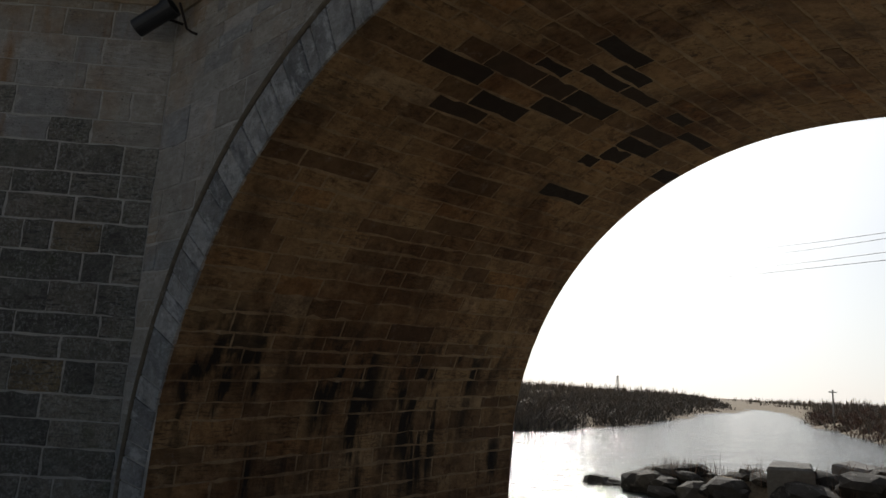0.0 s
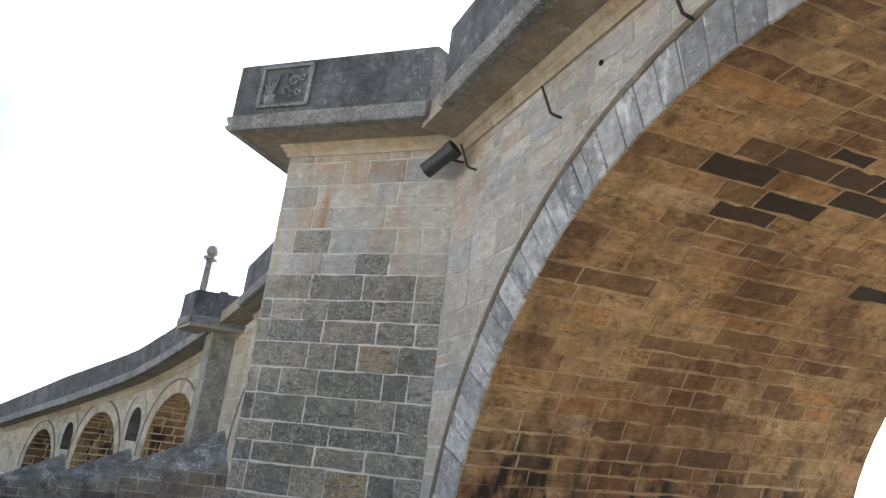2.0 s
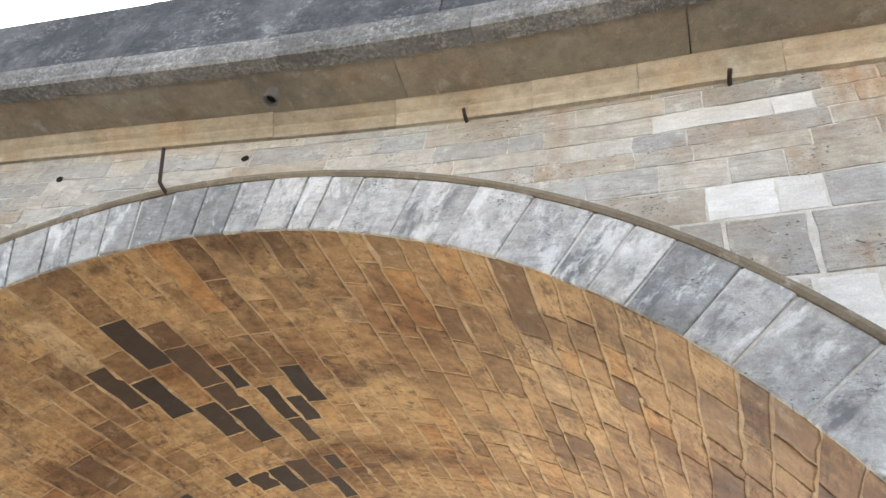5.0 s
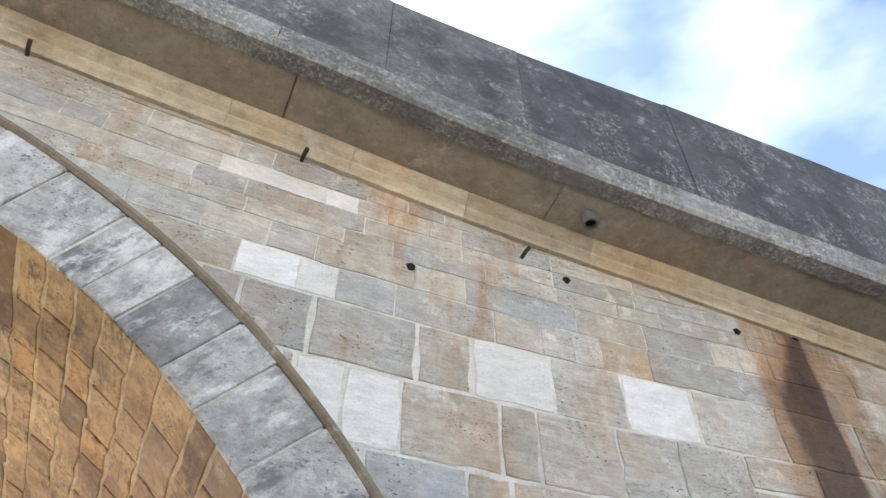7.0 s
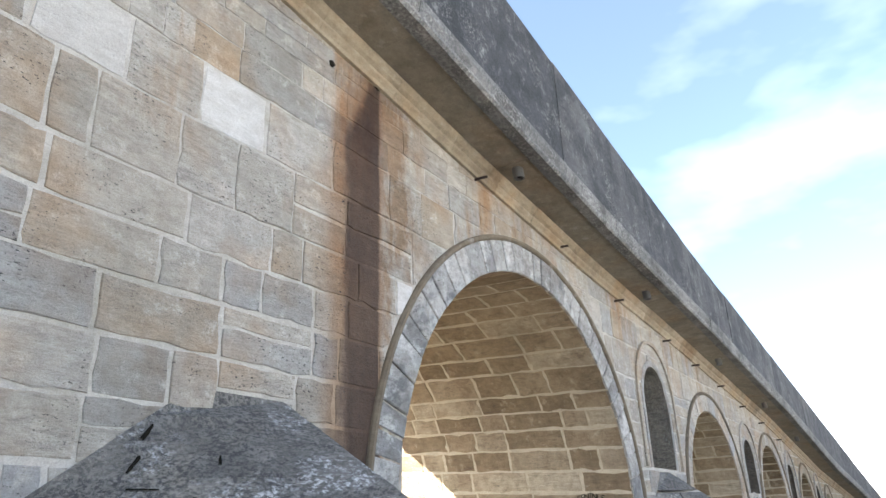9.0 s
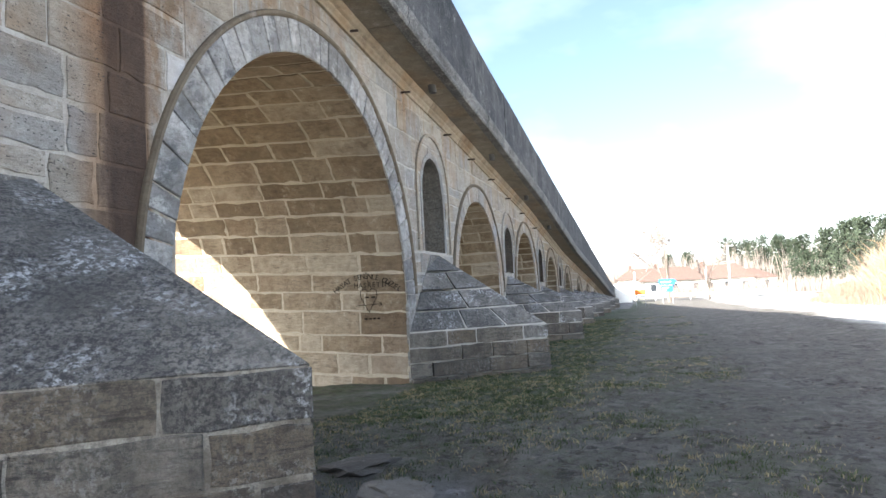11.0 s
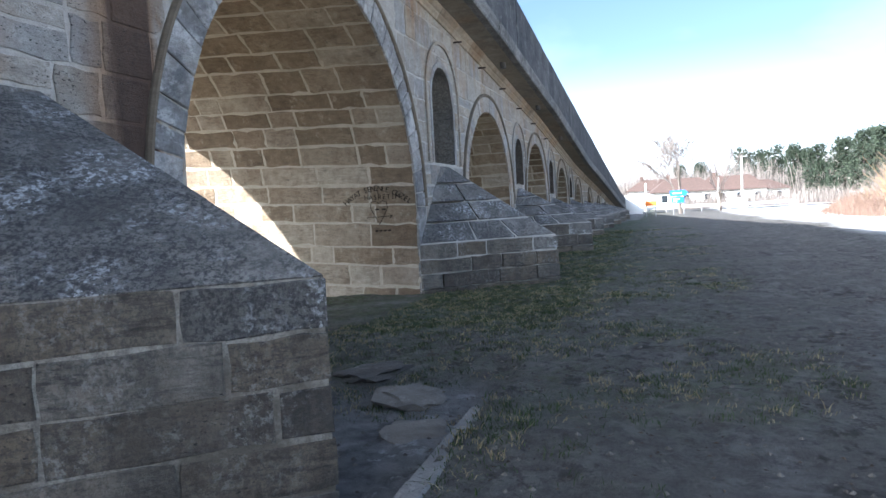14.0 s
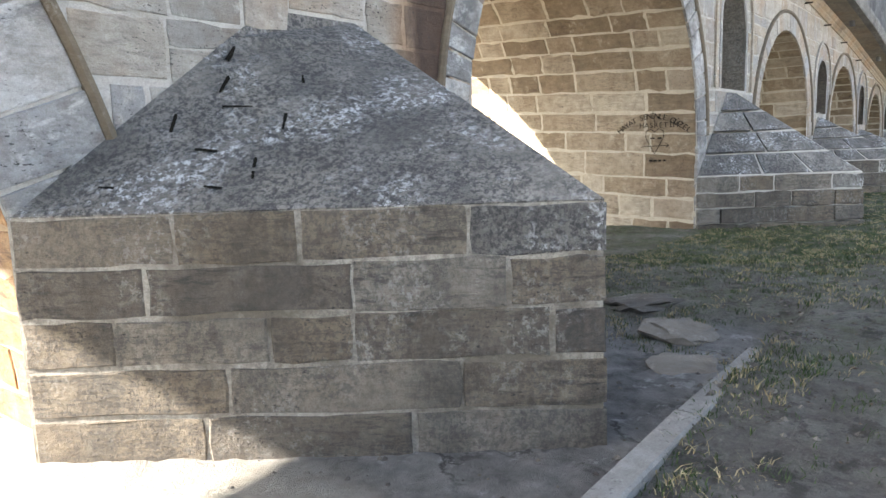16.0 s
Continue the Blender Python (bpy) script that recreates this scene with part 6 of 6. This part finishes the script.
def house(x, y, w, d, h, rot, label):
    z = gz1(x, y)
    thing = new("house")
    thing.location, thing.rotation_euler = (x, y, z), (0, 0, rot)
    a = Acc()
    a.box((-d / 2, -w / 2, -0.4), (d / 2, w / 2, h))
    wall = mesh("wall", a, M_WALL, thing)
    r = Acc()
    o, rh = 0.4, w * 0.16 + 0.5
    v = [(-d / 2 - o, -w / 2 - o, h), (d / 2 + o, -w / 2 - o, h), (d / 2 + o, w / 2 + o, h), (-d / 2 - o, w / 2 + o, h), (0, -w / 2 + d * 0.35, h + rh), (0, w / 2 - d * 0.35, h + rh)]
    r.add(v + [(p[0], p[1], p[2] - 0.12) for p in v[:4]], [(0, 1, 4), (1, 2, 5, 4), (2, 3, 5), (3, 0, 4, 5), (6, 7, 1, 0), (7, 8, 2, 1), (8, 9, 3, 2), (9, 6, 0, 3), (9, 8, 7, 6)])
    mesh("roof", r, M_TILE, thing, "red tiled hip roof")
    n = max(2, int(w / 2.4))
    for k in range(n):
        c = -w / 2 + (k + 0.5) * w / n
        f = Acc()
        f.box((-d / 2 - 0.06, c - 0.5, h * 0.35), (-d / 2 + 0.02, c + 0.5, h * 0.82))
        win = mesh("window", f, M_WHITE, thing)
        g = Acc()
        g.box((-d / 2 - 0.08, c - 0.42, h * 0.38), (-d / 2 - 0.061, c + 0.42, h * 0.79))
        mesh("pane", g, M_GLASS, win)
    c = Acc()
    c.box((-0.3, w * 0.2, h + rh * 0.5), (0.3, w * 0.2 + 0.6, h + rh + 0.6))
    mesh("chimney", c, M_TILE, thing)
    tagged(thing, label, "house", "houses along the far road")


house(112, -3.4, 9, 6, 2.5, 0.1, "low white house with a red tiled roof behind a bare tree")
house(118, -10.5, 10, 6, 2.5, -0.05, "long low white house with a faded red roof")
house(124, -16.0, 6, 6, 2.3, 0.15, "small white house with a brown roof by the pines")
house(128, 1.0, 8, 6, 3.0, 0.0, "white house with a red roof near the bridge end")


def road_things():
    # asphalt road that crosses beyond the gravel
    a = Acc()
    rows = []
    for k in range(30):
        y = 8 - 2.2 * k
        rows.append([(x, y, gz1(x, y) + 0.04) for x in (86, 88, 90, 92)])
    a.strip(rows)
    tagged(mesh("road", a, M_ASPH), "grey asphalt road crossing beyond the gravel yard", "road", kind="structure")
    # guard rail
    thing = new("guard_rail")
    thing.location = (84.5, -4, gz1(84.5, -4))
    b = Acc()
    base = thing.location
    b.strip([[Vector((84.5, y, gz1(84.5, y) + z)) - base for z in (0.45, 0.52, 0.60, 0.68, 0.75)] for y in (-14, -10, -6, -2, 1.5)])
    mesh("beam", b, M_WHITE, thing)
    for k in range(9):
        y = -14 + 1.9 * k
        c = Acc()
        c.box((84.55 - base.x, y - 0.06 - base.y, -0.2), (84.65 - base.x, y + 0.06 - base.y, 0.72))
        mesh("post", c, M_STEEL, thing)
    tagged(thing, "long white guard rail beside the road", "guard rail")
    # blue direction sign
    s = new("road_sign")
    s.location = (70, -1.7, gz1(70, -1.7))
    for dy in (-0.45, 0.45):
        c = Acc()
        c.tube([(0.05, dy, -0.2), (0.05, dy, 2.3)], 0.04, 8)
        mesh("post", c, M_STEEL, s)
    c = Acc()
    c.add([(0, 0.75, 1.7), (0, -0.62, 1.7), (0, -0.9, 1.98), (0, -0.62, 2.25), (0, 0.75, 2.25)] + [(0.03, 0.75, 1.7), (0.03, -0.62, 1.7), (0.03, -0.9, 1.98), (0.03, -0.62, 2.25), (0.03, 0.75, 2.25)],
          [(0, 1, 2, 3, 4), (9, 8, 7, 6, 5), (0, 5, 6, 1), (1, 6, 7, 2), (2, 7, 8, 3), (3, 8, 9, 4), (4, 9, 5, 0)])
    mesh("upper_board", c, M_BLUE, s, "blue arrow-shaped direction board")
    c = Acc()
    c.box((0, -0.5, 1.05), (0.03, 0.6, 1.62))
    mesh("lower_board", c, M_BLUE, s, "small blue direction board")
    for z, y0, y1 in ((1.98, -0.35, 0.55), (1.42, -0.1, 0.45), (1.22, 0.1, 0.45)):
        c = Acc()
        c.box((-0.012, y0, z - 0.05), (-0.001, y1, z + 0.05))
        mesh("lettering", c, M_WHITE, s)
    tagged(s, "blue road direction sign on two steel posts", "road sign")
    # orange board and white kiosk
    o = new("barrier_board")
    o.location = (66, 0.75, gz1(66, 0.75))
    c = Acc()
    c.box((0, -0.5, 0.95), (0.05, 0.5, 1.4))
    mesh("board", c, M_ORANGE, o)
    for dy in (-0.4, 0.4):
        c = Acc()
        c.tube([(0.08, dy, -0.1), (0.08, dy, 1.2)], 0.035, 6)
        mesh("leg", c, M_STEEL, o)
    tagged(o, "orange warning board on two legs", "warning board")
    k = new("kiosk")
    k.location = (84, 3.2, gz1(84, 3.2))
    c = Acc()
    c.box((-1.2, -1.3, -0.2), (1.2, 1.3, 2.0))
    mesh("body", c, M_WHITE, k)
    c = Acc()
    c.box((-1.35, -1.45, 2.0), (1.35, 1.45, 2.12))
    mesh("roof", c, M_WHITE, k)
    tagged(k, "small white kiosk at the end of the bridge", "kiosk")
    # poles
    for x, y, h, label in ((100, -10.4, 6.6, "tall concrete power pole with a crossarm"), (96, -7.2, 3.9, "shorter concrete pole beside the road"), (92, 1.6, 3.6, "thin grey pole near the bridge end")):
        p = new("power_pole")
        p.location = (x, y, gz1(x, y))
        c = Acc()
        c.tube([(0, 0, -0.2), (0, 0, h)], [0.17, 0.12], 8)
        mesh("shaft", c, M_POLE, p)
        if h > 5:
            c = Acc()
            c.box((-0.05, -0.7, h - 0.1), (0.05, 0.7, h + 0.02))
            c.tube([(0, -0.6, h), (0, -0.6, h + 0.25)], 0.05, 6)
            c.tube([(0, 0.6, h), (0, 0.6, h + 0.25)], 0.05, 6)
            mesh("crossarm", c, M_STEEL, p)
        tagged(p, label, "power pole", "poles along the far road")
    c = Acc()
    c.box((-0.5, -1.2, -0.2), (0.5, 1.2, 1.15))
    w = tagged(mesh("white_block", c, M_WHITE), "white painted low block at the foot of the pole", "block")
    w.location = (97, -9.4, gz1(97, -9.4))
    # lattice mast and wires over the river
    m = new("lattice_mast")
    m.location = (-106.7, 119.2, 0.2)
    c = Acc()
    for sx, sy in ((-1, -1), (1, -1), (1, 1), (-1, 1)):
        c.tube([(0.5 * sx, 0.5 * sy, -0.5), (0.08 * sx, 0.08 * sy, 4.7)], 0.06, 4)
    for k in range(8):
        r0, r1 = 0.5 - 0.052 * k, 0.5 - 0.052 * (k + 1)
        z0, z1 = 0.58 * k, 0.58 * (k + 1)
        c.tube([(-r0, -r0, z0), (r1, -r1, z1)], 0.035, 4)
        c.tube([(r0, -r0, z0), (r1, r1, z1)], 0.035, 4)
    mesh("frame", c, M_STEEL, m)
    tagged(m, "thin steel lattice mast beyond the river", "mast")
    p = new("power_pole")
    p.location = (-54.5, 106.9, 0.5)
    c = Acc()
    c.tube([(0, 0, -1.5), (0, 0, 3.3)], 0.12, 6)
    mesh("shaft", c, M_POLE, p)
    c = Acc()
    c.box((-0.6, -0.05, 2.9), (0.6, 0.05, 3.05))
    mesh("crossarm", c, M_STEEL, p)
    tagged(p, "wooden power pole on the far river bank", "power pole")
    for a0, b0 in (((-103.3, 108.8, 22.9), (-27.4, 64.4, 13.9)), ((-83.3, 124.7, 27.2), (-27.4, 64.4, 14.6)), ((-82.4, 125.4, 31.1), (-27.3, 64.4, 16.3)), ((-80.6, 126.5, 29.9), (-27.3, 64.4, 15.8))):
        A, B = Vector(a0), Vector(b0)
        A, B = A + (A - B) * 0.8, B + (B - A) * 0.45
        c = Acc()
        c.tube([A.lerp(B, t / 10) - Vector((0, 0, 1.2 * math.sin(math.pi * t / 10) - 0.9)) for t in range(11)], 0.035, 4)
        tagged(mesh("power_line", c, M_STEEL), "thin overhead power line across the river", "power line", "power lines over the river", kind="structure")


road_things()
